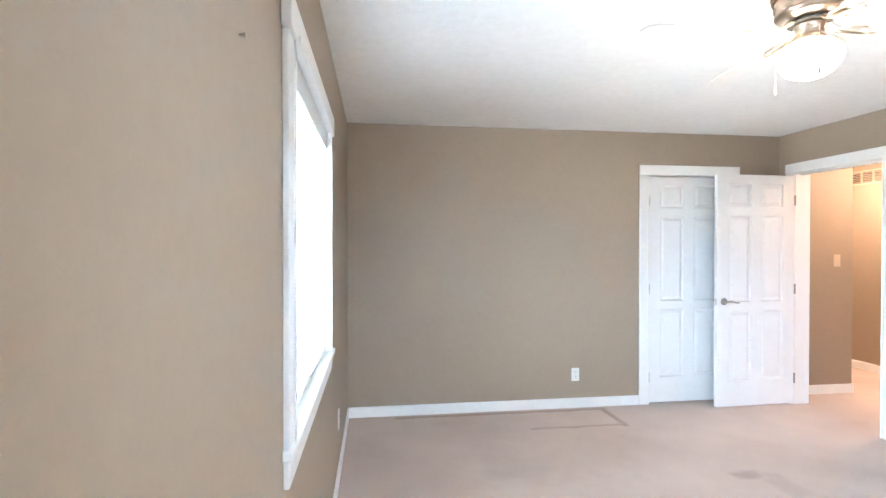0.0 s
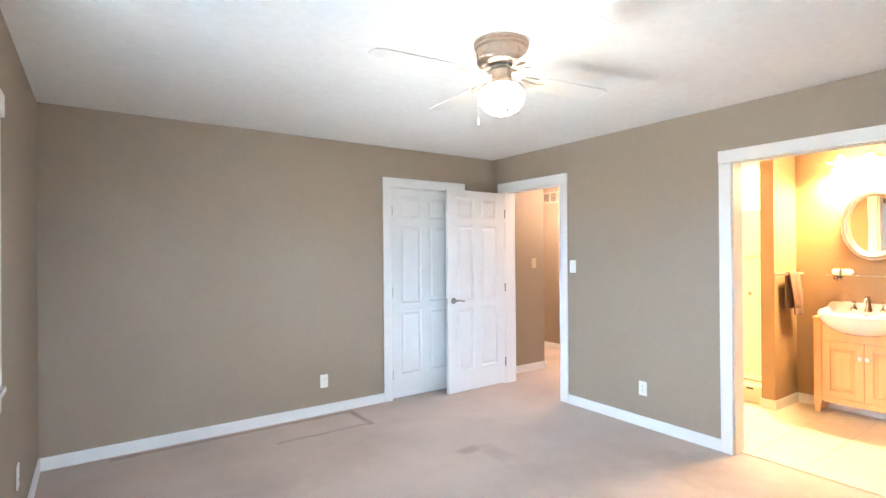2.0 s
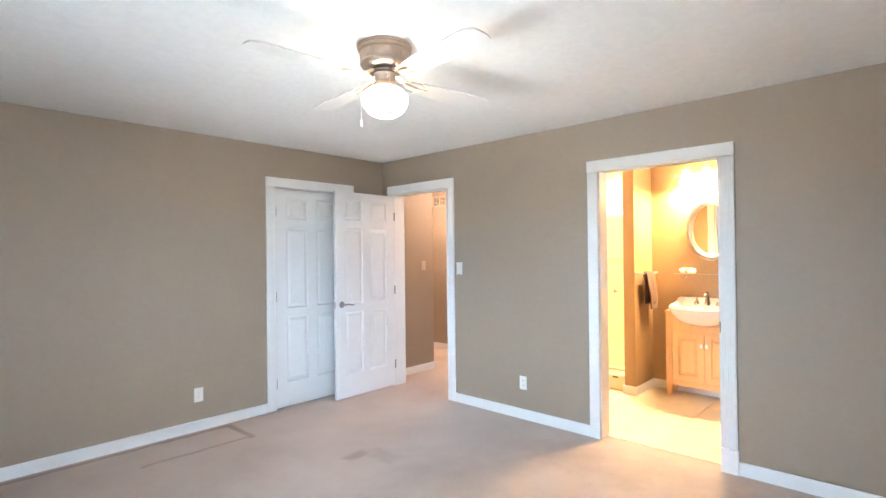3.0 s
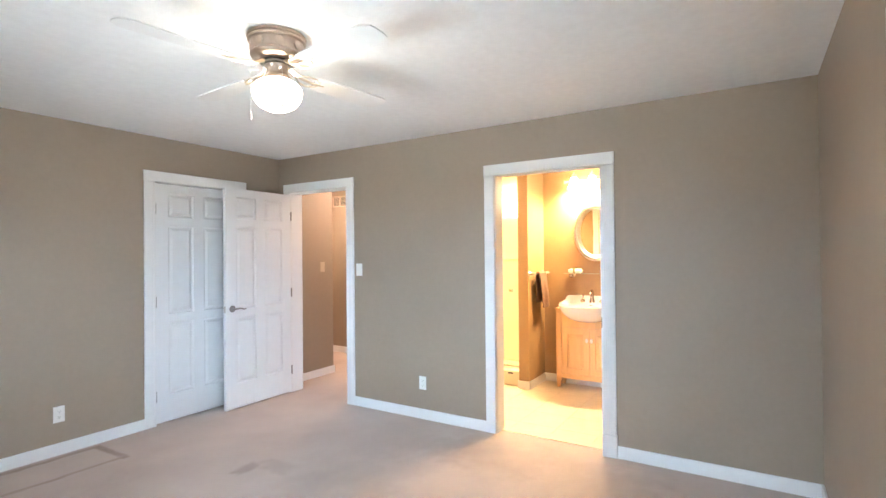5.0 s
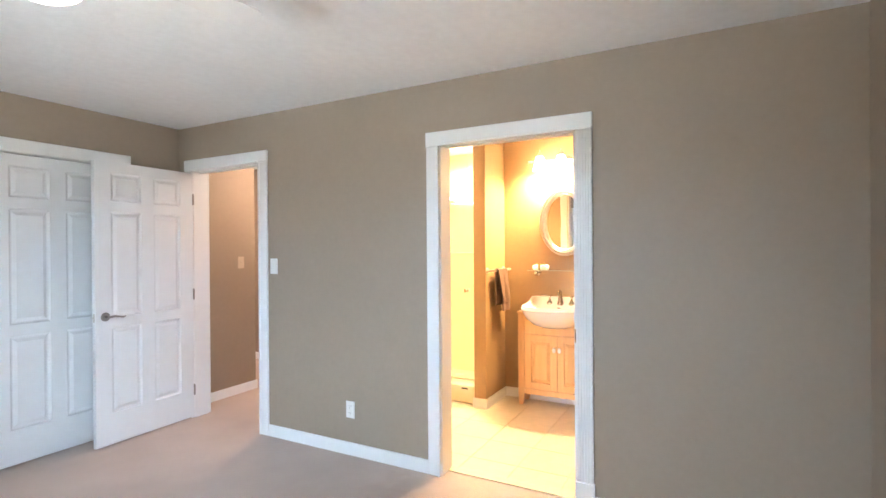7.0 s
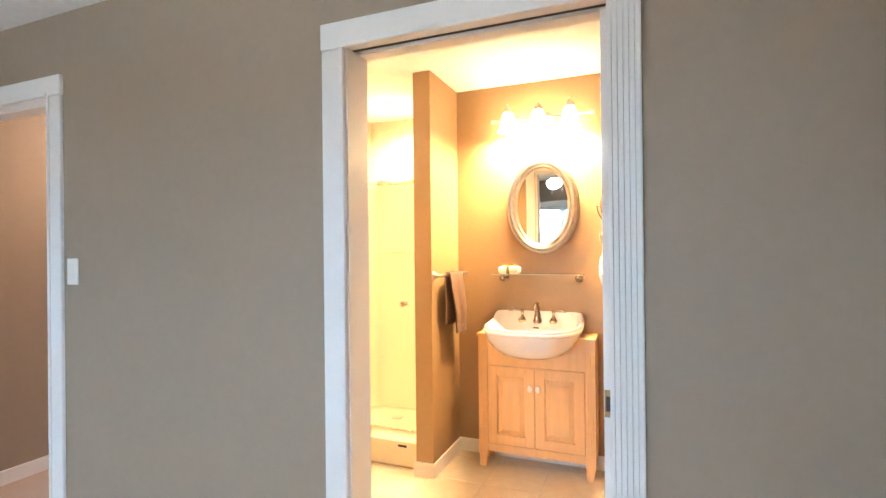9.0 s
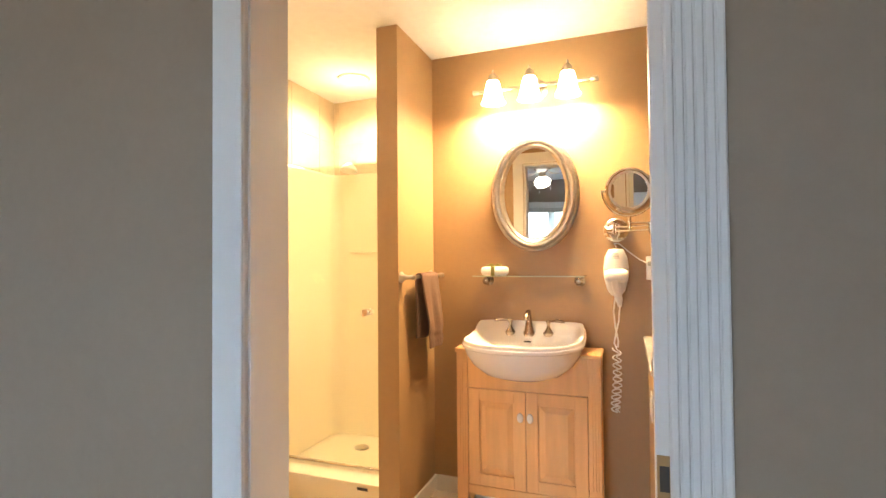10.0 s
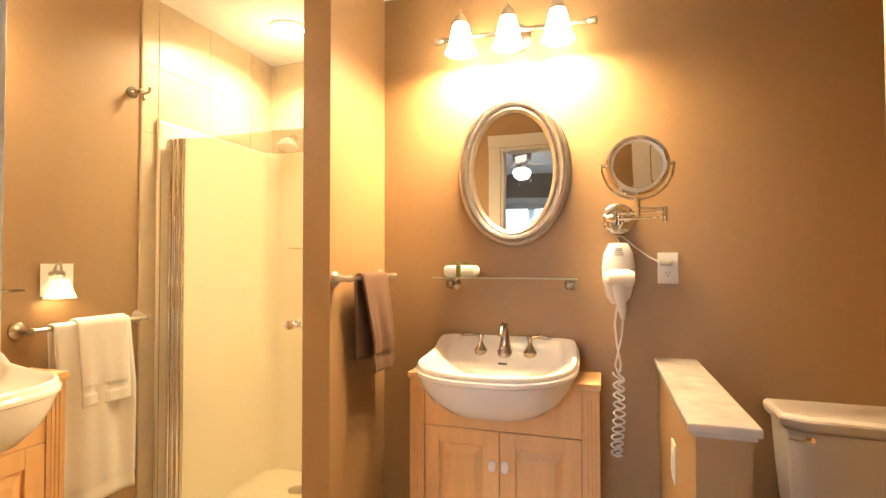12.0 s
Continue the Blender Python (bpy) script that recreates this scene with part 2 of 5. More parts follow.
def wall_x(name, x0, x1, y0, y1, holes, label, paint=PAINT):
    """Wall along y from y0 to y1 with holes (ya, yb, za, zb)."""
    bm = bmesh.new()
    y = y0
    for ya, yb, za, zb in sorted(holes):
        bx(bm, x0, x1, y, ya, 0, H)
        bx(bm, x0, x1, ya, yb, zb, H)
        if za > 0:
            bx(bm, x0, x1, ya, yb, 0, za)
        y = yb
    bx(bm, x0, x1, y, y1, 0, H)
    return structure(name, bm, paint, label, "wall")


wall_x("wall_west", WX - 0.16, WX, SY - 0.13, NY + 0.6, [(WIN[0] - 0.02, WIN[1] + 0.02, WIN[2] - 0.02, WIN[3] + 0.02)], "taupe painted outer wall with a window")
LINE = EX2 - 0.010
bath_hole = (BATH[0] - 0.04, BATH[1] + 0.02, 0, BATH[2] + 0.02)
hall_hole = (HALL[0] - 0.02, HALL[1] + 0.02, 0, HALL[2] + 0.02)
wall_x("wall_bath_west", LINE, EX2, BS - 0.12, BN + 0.06, [bath_hole], "tan painted bathroom side of the doorway wall", PAINT_BATH)
wall_x("wall_hall_west", LINE, EX2, BN + 0.06, NY + 0.6, [hall_hole], "taupe painted hall side of the doorway wall")
wall_x("wall_east", EX, LINE, SY - 0.13, NY + 0.6, [(0.04, BATH[0] - 0.02, 0, 2.06), (BATH[0] - 0.02, BATH[1] + 0.02, 0, BATH[2] + 0.02), (HALL[0] - 0.02, HALL[1] + 0.02, 0, HALL[2] + 0.02)], "taupe painted wall with two doorways")
structure("wall_pocket_skin", box(EX, EX + 0.024, 0.04, BATH[0] - 0.02, 0, 2.06), PAINT, "taupe wall skin over the sliding door's pocket", "wall")
bm = bmesh.new()
bx(bm, WX, WIN2[0] - 0.02, SY - 0.16, SY, 0, H)
bx(bm, WIN2[1] + 0.02, EX, SY - 0.16, SY, 0, H)
bx(bm, WIN2[0] - 0.02, WIN2[1] + 0.02, SY - 0.16, SY, 0, WIN2[2] - 0.02)
bx(bm, WIN2[0] - 0.02, WIN2[1] + 0.02, SY - 0.16, SY, WIN2[3] + 0.02, H)
structure("wall_south", bm, PAINT, "taupe painted bedroom wall with a window", "wall")
bm = bmesh.new()
bx(bm, WX, CLOSET[0] - 0.02, NY, NY + 0.12, 0, H)
bx(bm, CLOSET[0] - 0.02, CLOSET[1] + 0.02, NY, NY + 0.12, CLOSET[2] + 0.02, H)
bx(bm, CLOSET[1] + 0.02, EX, NY, NY + 0.12, 0, H)
structure("wall_north", bm, PAINT, "taupe painted wall with the closet door", "wall")
structure("wall_closet_back", box(WX, EX, NY + 0.5, NY + 0.6, 0, H), PAINT, "plain wall at the back of the closet", "wall")
structure("wall_bath_east", box(BX, BX + 0.11, BS - 0.12, 1.94, 0, H), PAINT_BATH, "tan painted bathroom wall behind the washstand", "wall")
structure("wall_bath_south", box(EX2, BX, BS - 0.12, BS, 0, H), PAINT_BATH, "tan painted bathroom wall beside the toilet", "wall")
structure("wall_bath_north", box(EX2, SHX + 0.12, BN, BN + 0.12, 0, H), PAINT_BATH, "tan painted bathroom wall with a towel bar", "wall")
structure("wall_partition", box(5.163, SHX + 0.12, 1.94, 2.052, 0, H), PAINT_BATH, "tan painted partition between washstand and shower", "wall")
structure("wall_shower_back", box(SHX, SHX + 0.12, 2.052, BN, 0, H), PAINT_BATH, "wall behind the shower", "wall")
structure("wall_hall_north", box(EX2, HNX, HNY, HNY + 0.12, 0, H), PAINT, "taupe hall wall with a light switch", "wall")
structure("wall_hall_return", box(HNX - 0.12, HNX, HNY + 0.12, 6.1, 0, H), PAINT, "plain hall wall", "wall")
structure("wall_hall_end", box(HNX, HEX, 6.0, 6.1, 0, H), PAINT, "plain wall closing the hall", "wall")
structure("wall_hall_east", box(HEX, HEX + 0.12, BN + 0.12, 6.1, 0, H), PAINT, "taupe hall wall with an air grille", "wall")
structure("wall_hall_south", box(EX2, HEX, BN + 0.12, BN + 0.2, 0, H), PAINT, "plain hall wall", "wall")
structure("ground", box(-60, 60, -60, 60, -0.7, -0.6), GRASS, "sunlit lawn around the house", "ground")
structure("backdrop", box(-56.1, -56, -55, 55, -0.6, 30), OUTSIDE, "pale hazy daylight beyond the garden", "backdrop")


# ---- doorways, trim and baseboards ----
CW = 0.092


def casing(owner, m, w0, w1, top, floor=0.0, fluted=False, sill=False):
    """Door or window casing round an opening from w0 to w1; m takes (along the wall, out of the wall, up) to the world."""
    def add(name, bm, smooth=False):
        bm.transform(m)
        bmesh.ops.recalc_face_normals(bm, faces=bm.faces)
        part(name, bm, TRIM, owner, smooth=smooth)

    for side, edge in ((-1, w0), (1, w1)):
        a, b = (edge - CW, edge - 0.004) if side < 0 else (edge + 0.004, edge + CW)
        low = floor
        if fluted and side == fluted:
            bm = box(a - 0.006, b + 0.006, 0.0, 0.026, floor, floor + 0.155, bevel=0.003)
            add("plinth_block", bm)
            low = floor + 0.156
            bm = box(a, b, 0.0, 0.0135, low, top + 0.002)
            for k in range(6):
                c = a + (b - a) * (k + 0.5) / 6
                bx(bm, c - 0.0058, c + 0.0058, 0.0135, 0.0185, low, top + 0.002, bevel=0.0022)
        else:
            bm = box(a, b, 0.0, 0.017, low, top + 0.002, bevel=0.004)
            inner = b if side < 0 else a
            bx(bm, inner - 0.018 if side < 0 else inner, inner if side < 0 else inner + 0.018, 0.017, 0.023, low, top + 0.002, bevel=0.0028)
        add("side_casing", bm)
    ear, deep = (0.018, 0.027) if sill else (0.003, 0.020)
    bm = box(w0 - CW - ear, w1 + CW + ear, 0.0, deep, top + 0.003, top + CW, bevel=0.004)
    bx(bm, w0 - 0.004, w1 + 0.004, deep, deep + 0.0055, top + 0.003, top + 0.02, bevel=0.0025)
    add("head_casing", bm)


EAST_IN = Matrix(((0, -1, 0, EX), (1, 0, 0, 0), (0, 0, 1, 0), (0, 0, 0, 1)))
EAST_OUT = Matrix(((0, 1, 0, EX2), (1, 0, 0, 0), (0, 0, 1, 0), (0, 0, 0, 1)))
NORTH_IN = Matrix(((1, 0, 0, 0), (0, -1, 0, NY), (0, 0, 1, 0), (0, 0, 0, 1)))
WEST_IN = Matrix(((0, 1, 0, WX), (1, 0, 0, 0), (0, 0, 1, 0), (0, 0, 0, 1)))
SOUTH_IN = Matrix(((1, 0, 0, 0), (0, 1, 0, SY), (0, 0, 1, 0), (0, 0, 0, 1)))


def jambs(owner, x0, x1, y0, y1, top):
    part("side_jamb", box(x0, x1, y0 - 0.02, y0, 0, top, bevel=0.001), TRIM, owner)
    part("side_jamb", box(x0, x1, y1, y1 + 0.02, 0, top, bevel=0.001), TRIM, owner)


hall_frame = thing("trim_hall_doorway", "white painted casing round the hall doorway", "door trim", (EX, HALL[0], 0), kind="structure")
casing(hall_frame, EAST_IN, HALL[0], HALL[1], HALL[2])
casing(hall_frame, EAST_OUT, HALL[0], HALL[1], HALL[2])
jambs(hall_frame, EX, EX2, HALL[0], HALL[1], HALL[2])
part("head_jamb", box(EX, EX2, HALL[0] - 0.02, HALL[1] + 0.02, HALL[2], HALL[2] + 0.02), TRIM, hall_frame)
bm = box(EX + 0.045, EX + 0.08, HALL[0], HALL[0] + 0.012, 0, HALL[2], bevel=0.002)
bx(bm, EX + 0.045, EX + 0.08, HALL[0] + 0.012, HALL[1], HALL[2] - 0.012, HALL[2], bevel=0.002)
part("door_stop", bm, TRIM, hall_frame)

bath_frame = thing("trim_bath_doorway", "white painted bathroom doorway casing, one side fluted", "door trim", (EX, BATH[0], 0), kind="structure")
casing(bath_frame, EAST_IN, BATH[0] - 0.002, BATH[1], BATH[2] - 0.008, fluted=-1)
casing(bath_frame, EAST_OUT @ Matrix.Diagonal((1, 0.45, 1, 1)), BATH[0] - 0.042, BATH[1] + 0.02, BATH[2] + 0.02)
part("side_jamb", box(EX, EX2, BATH[1], BATH[1] + 0.02, 0, BATH[2], bevel=0.001), TRIM, bath_frame)
part("split_jamb", box(EX, EX + 0.026, BATH[0] - 0.0199, BATH[0] - 0.008, 0, BATH[2], bevel=0.001), TRIM, bath_frame)
part("split_jamb", box(EX + 0.074, EX2, BATH[0] - 0.04, BATH[0] - 0.0205, 0, BATH[2], bevel=0.001), TRIM, bath_frame)
part("head_jamb", box(EX, EX + 0.030, BATH[0] - 0.02, BATH[1] + 0.02, BATH[2], BATH[2] + 0.02), TRIM, bath_frame)
part("head_jamb", box(EX + 0.072, EX2, BATH[0] - 0.04, BATH[1] + 0.02, BATH[2], BATH[2] + 0.02), TRIM, bath_frame)
part("track", box(EX + 0.0305, EX + 0.0715, BATH[0] - 0.02, BATH[1] + 0.02, BATH[2] + 0.012, BATH[2] + 0.019), DARK, bath_frame, "dark sliding door track")
part("threshold", box(EX + 0.075, EX2 + 0.012, BATH[0] + 0.001, BATH[1] - 0.001, 0.0005, 0.010, bevel=0.003), FLOOR, bath_frame, "cream threshold strip")

closet_frame = thing("trim_closet", "white painted casing round the closet door", "door trim", (CLOSET[0], NY, 0), kind="structure")
casing(closet_frame, NORTH_IN, CLOSET[0], CLOSET[1], CLOSET[2])
for xa, xb in ((CLOSET[0] - 0.02, CLOSET[0]), (CLOSET[1], CLOSET[1] + 0.02)):
    part("side_jamb", box(xa, xb, NY, NY + 0.12, 0, CLOSET[2], bevel=0.001), TRIM, closet_frame)
part("head_jamb", box(CLOSET[0] - 0.02, CLOSET[1] + 0.02, NY, NY + 0.12, CLOSET[2], CLOSET[2] + 0.02), TRIM, closet_frame)

BB, BT = 0.086, 0.013


def baseboard(x0, x1, y0, y1):
    bm = box(x0, x1, y0, y1, 0, BB - 0.012)
    top = bx(bm, x0, x1, y0, y1, BB - 0.012, BB, bevel=0.004)
    return structure("baseboard", top, TRIM, "white painted baseboard along the wall", "baseboard")


baseboard(WX, CLOSET[0] - CW - 0.001, NY - BT, NY)
baseboard(CLOSET[1] + CW + 0.001, EX, NY - BT, NY)
baseboard(EX - BT, EX, BATH[1] + CW + 0.001, HALL[0] - CW - 0.001)
baseboard(EX - BT, EX, SY + BT, BATH[0] - CW - 0.008)
baseboard(EX - BT, EX, HALL[1] + CW + 0.001, NY - BT)
baseboard(WX, WX + BT, SY + BT, NY - BT)
baseboard(WX, EX, SY, SY + BT)
baseboard(EX2, HNX + BT, HNY - BT, HNY)
baseboard(HNX, HNX + BT, HNY, 6.0)
baseboard(HEX - BT, HEX, 3.08, 6.0)
baseboard(EX2, HEX, 3.06, 3.06 + BT)
baseboard(BX - BT, BX, 0.817 + BT, 1.94 - BT)
baseboard(BX - BT, BX, BS, 0.703)
baseboard(5.163, BX, 1.94 - BT, 1.94)
baseboard(5.163 - BT, 5.163, 1.94 - BT, 2.052 + BT)
baseboard(5.163, 5.2275, 2.052, 2.052 + BT)
baseboard(EX2, 5.22, BN - BT, BN)
baseboard(EX2, EX2 + BT, BATH[1] + CW + 0.022, BN - BT)
baseboard(EX2, EX2 + BT, BS, BATH[0] - CW - 0.045)
baseboard(EX2 + BT, BX - BT, BS, BS + BT)


# ---- doors ----
PANEL_ROWS = ((0.225, 0.838), (0.915, 1.675), (1.752, 1.958))


def six_panel(owner, m, w, h, t=0.035):
    """A moulded six-panel slab; m takes (from the hinge, thickness, up) to the world."""
    s0, mid = 0.112, 0.098
    pw = (w - 2 * s0 - mid) / 2
    cols = ((s0, s0 + pw), (s0 + pw + mid, w - s0))
    bm = box(0.004, w - 0.004, 0.013, t - 0.013, 0.004, h - 0.004)
    for xa, xb in ((0, s0), (w - s0, w)):
        bx(bm, xa, xb, 0, t, 0, h)
    for xa, xb in ((s0 + pw, s0 + pw + mid),):
        for za, zb in PANEL_ROWS:
            bx(bm, xa, xb, 0, t, za, zb)
    zs = [0] + [z for r in PANEL_ROWS for z in r] + [h]
    for za, zb in zip(zs[::2], zs[1::2]):
        bx(bm, s0, w - s0, 0, t, za, zb)
    bm.transform(m)
    bmesh.ops.recalc_face_normals(bm, faces=bm.faces)
    part("slab", bm, DOOR, owner)
    for xa, xb in cols:
        for za, zb in PANEL_ROWS:
            bm = bmesh.new()
            for ys in (0, 1):
                def at(inset, depth):
                    y = depth if ys == 0 else t - depth
                    return [bm.verts.new((x, y, z)) for x, z in ((xa + inset, za + inset), (xb - inset, za + inset), (xb - inset, zb - inset), (xa + inset, zb - inset))]
                loops = [at(0.0, 0.0005), at(0.005, 0.0085), at(0.012, 0.0122), at(0.019, 0.0122), at(0.040, 0.0030)]
                for p, q in zip(loops, loops[1:]):
                    for k in range(4):
                        bm.faces.new((p[k], p[(k + 1) % 4], q[(k + 1) % 4], q[k]))
                bm.faces.new(loops[-1])
            bm.transform(m)
            bmesh.ops.recalc_face_normals(bm, faces=bm.faces)
            part("panel", bm, DOOR, owner)


def lever(owner, m):
    """Lever handle; m: rosette centre, y out of the door, x towards the lever's tip."""
    turn = Matrix.Rotation(-math.pi / 2, 4, "X")
    bm = lathe([(0.001, 0), (0.031, 0), (0.032, 0.004), (0.028, 0.009), (0.012, 0.012), (0.010, 0.045), (0.001, 0.046)], 24, turn)
    tube([(0, 0.042, 0), (0.012, 0.047, 0.001), (0.04, 0.049, 0.004), (0.07, 0.048, -0.002), (0.10, 0.046, -0.008), (0.118, 0.043, -0.004)], [0.009, 0.009, 0.008, 0.0075, 0.007, 0.004], 10, bm)
    bm.transform(m)
    bmesh.ops.recalc_face_normals(bm, faces=bm.faces)
    part("door_handle", bm, HANDLE, owner, "dark satin nickel lever handle", smooth=True)


def hinge(owner, x, y, z, dx, dy):
    bm = lathe([(0.001, -0.046), (0.0065, -0.045), (0.0065, 0.045), (0.001, 0.046)], 12, pose(x, y, z))
    bx(bm, min(x, x + dx), max(x, x + dx), min(y, y + dy), max(y, y + dy), z - 0.043, z + 0.043)
    part("hinge", bm, HANDLE, owner, "dark nickel butt hinge")


d1 = tagged(thing("door_1", "closed white six-panel closet door", "door", (CLOSET[0], NY, 0)), kind="structure")
six_panel(d1, pose(CLOSET[0] + 0.004, NY + 0.004, 0.012), CLOSET[1] - CLOSET[0] - 0.008, 2.036)
for z in (0.24, 1.04, 1.83):
    hinge(d1, CLOSET[0] + 0.002, NY - 0.006, z, 0.002, 0.012)
lever(d1, pose(CLOSET[1] - 0.065, NY + 0.004, 0.935) @ Matrix.Diagonal((-1, -1, 1, 1)))

d2 = tagged(thing("door_2", "open white six-panel hall door with lever handle", "door", (EX - 0.012, HALL[1] - 0.004, 0)), kind="structure")
swing = pose(EX - 0.014, HALL[1] - 0.002, 0.014, 0, 0, 1.6) @ Matrix.Diagonal((-1, 1, 1, 1))
six_panel(d2, swing, 0.765, 2.036)
lever(d2, swing @ pose(0.765 - 0.066, 0, 0.922) @ Matrix.Diagonal((-1, -1, 1, 1)))
lever(d2, swing @ pose(0.765 - 0.066, 0.035, 0.922) @ Matrix.Diagonal((-1, 1, 1, 1)))
bm = box(0.7645, 0.7665, 0.006, 0.029, 0.89, 0.95)
bx(bm, 0.7665, 0.775, 0.011, 0.023, 0.913, 0.931, bevel=0.003)
bm.transform(swing)
bmesh.ops.recalc_face_normals(bm, faces=bm.faces)
part("latch", bm, NICKEL, d2, "nickel latch plate and bolt")
for z in (0.24, 1.04, 1.83):
    hinge(d2, EX - 0.010, HALL[1] - 0.008, z, 0.010, 0.006)

d3 = tagged(thing("door_3", "white pocket door slid back into the wall", "door", (EX + 0.065, 0.5, 0)), kind="structure")
part("slab", box(EX + 0.032, EX + 0.066, 0.10, BATH[0] + 0.014, 0.014, 2.035, bevel=0.002), DOOR, d3)
bm = box(EX + 0.0295, EX + 0.0325, BATH[0] - 0.012, BATH[0] + 0.012, 0.888, 0.964, bevel=0.001)
part("flush_pull", bm, BRASS, d3, "aged brass flush pull")
part("pull_recess", box(EX + 0.0285, EX + 0.0296, BATH[0] - 0.007, BATH[0] + 0.008, 0.905, 0.947), DARK, d3, "dark recess of the pull")


# ---- windows and blinds ----
def slat_mesh(w):
    bm = bmesh.new()
    n = 6
    prof = [(-0.025 + 0.05 * k / n, 0.0028 * math.cos(math.pi * (k / n - 0.5))) for k in range(n + 1)]
    rows = [[bm.verts.new((x, y, z + dz)) for y, z in prof] for x in (-w / 2, w / 2) for dz in (0.0012, -0.0012)]
    a, b, c, d = rows
    for k in range(n):
        bm.faces.new((a[k], a[k + 1], c[k + 1], c[k]))
        bm.faces.new((b[k + 1], b[k], d[k], d[k + 1]))
        bm.faces.new((a[k + 1], a[k], b[k], b[k + 1]))
        bm.faces.new((c[k], c[k + 1], d[k + 1], d[k]))
    bm.faces.new((a[0], c[0], d[0], b[0]))
    bm.faces.new((c[n], a[n], b[n], d[n]))
    bmesh.ops.recalc_face_normals(bm, faces=bm.faces)
    me = bpy.data.meshes.new("slat")
    bm.to_mesh(me)
    bm.free()
    me.materials.append(BLIND)
    return me


def window(name, m, w0, w1, z0, z1, group):
    """A twin double-hung window with a blind on each half; m takes (along the wall, into the room, up) to the world."""
    win = tagged(thing(name, "white painted twin double-hung window full of daylight", "window", m @ Vector(((w0 + w1) / 2, 0, z0))), kind="structure")

    def add(nm, bm, mat=TRIM, label="", owner=None):
        bm.transform(m)
        bmesh.ops.recalc_face_normals(bm, faces=bm.faces)
        return part(nm, bm, mat, owner or win, label)

    casing(win, m, w0, w1, z1, floor=z0 - 0.002, sill=True)
    add("window_sill", box(w0 - CW - 0.006, w1 + CW + 0.006, -0.10, 0.030, z0 - 0.030, z0 - 0.003, bevel=0.006))
    add("apron", box(w0 - CW, w1 + CW, 0.0, 0.016, z0 - 0.10, z0 - 0.031, bevel=0.004))
    bm = box(w0 - 0.02, w0, -0.16, 0.0, z0 - 0.02, z1 + 0.02)
    bx(bm, w1, w1 + 0.02, -0.16, 0.0, z0 - 0.02, z1 + 0.02)
    bx(bm, w0, w1, -0.16, 0.0, z1, z1 + 0.02)
    bx(bm, w0, w1, -0.16, -0.101, z0 - 0.02, z0)
    add("window_frame", bm)
    c = (w0 + w1) / 2
    add("mullion", box(c - 0.03, c + 0.03, -0.14, -0.07, z0, z1, bevel=0.003))
    zm = (z0 + z1) / 2 - 0.005
    for a, b in ((w0, c - 0.03), (c + 0.03, w1)):
        for za, zb, y in ((z0, zm + 0.036, -0.105), (zm - 0.036, z1, -0.135)):
            bm = box(a, a + 0.035, y, y + 0.028, za, zb)
            bx(bm, b - 0.035, b, y, y + 0.028, za, zb)
            bx(bm, a + 0.035, b - 0.035, y, y + 0.028, za, za + 0.056)
            bx(bm, a + 0.035, b - 0.035, y, y + 0.028, zb - 0.056, zb)
            sash = add("sash", bm)
            g = add("pane", box(a + 0.035, b - 0.035, y + 0.012, y + 0.016, za + 0.056, zb - 0.056), GLASS, "clear window pane", sash)
            g.visible_shadow = False
    for a, b in ((w0 + 0.006, c - 0.004), (c + 0.004, w1 - 0.006)):
        base = m @ Vector(((a + b) / 2, -0.033, z0 + 0.01))
        blind = thing("window_blind", "lowered white slatted blind with its slats open", "blind", base, group=group)
        BASE[blind.name] = Matrix.Translation(base)

        def hang(nm, bm, label=""):
            bm.transform(m)
            bmesh.ops.recalc_face_normals(bm, faces=bm.faces)
            return part(nm, bm, BLIND, blind, label)

        hang("valance", box(a, b, -0.008, 0.004, z1 - 0.085, z1 - 0.004, bevel=0.003))
        hang("headrail", box(a + 0.004, b - 0.004, -0.062, -0.010, z1 - 0.05, z1 - 0.005))
        hang("bottom_rail", box(a + 0.004, b - 0.004, -0.058, -0.010, z0 + 0.006, z0 + 0.022, bevel=0.003))
        me = slat_mesh(b - a - 0.012)
        n = 21
        for k in range(n):
            z = z0 + 0.065 + (z1 - 0.10 - z0 - 0.065) * k / (n - 1)
            ob = new("slat", me)
            ob.parent = blind
            ob.matrix_basis = Matrix.Translation(base).inverted() @ m @ pose((a + b) / 2, -0.034, z, 1)
        for x in (a + 0.09, b - 0.09):
            hang("ladder_cord", tube([(x, -0.009, z0 + 0.02), (x, -0.009, z1 - 0.02)], 0.0012, 6), "thin white ladder cord")
    return win


BLIND = material("white_blind_vinyl", (0.64, 0.64, 0.63), 0.45, grain=0.01)
window("window_1", WEST_IN, *WIN, group="blinds in the west window")
window("window_2", SOUTH_IN, *WIN2, group="blinds in the south window")

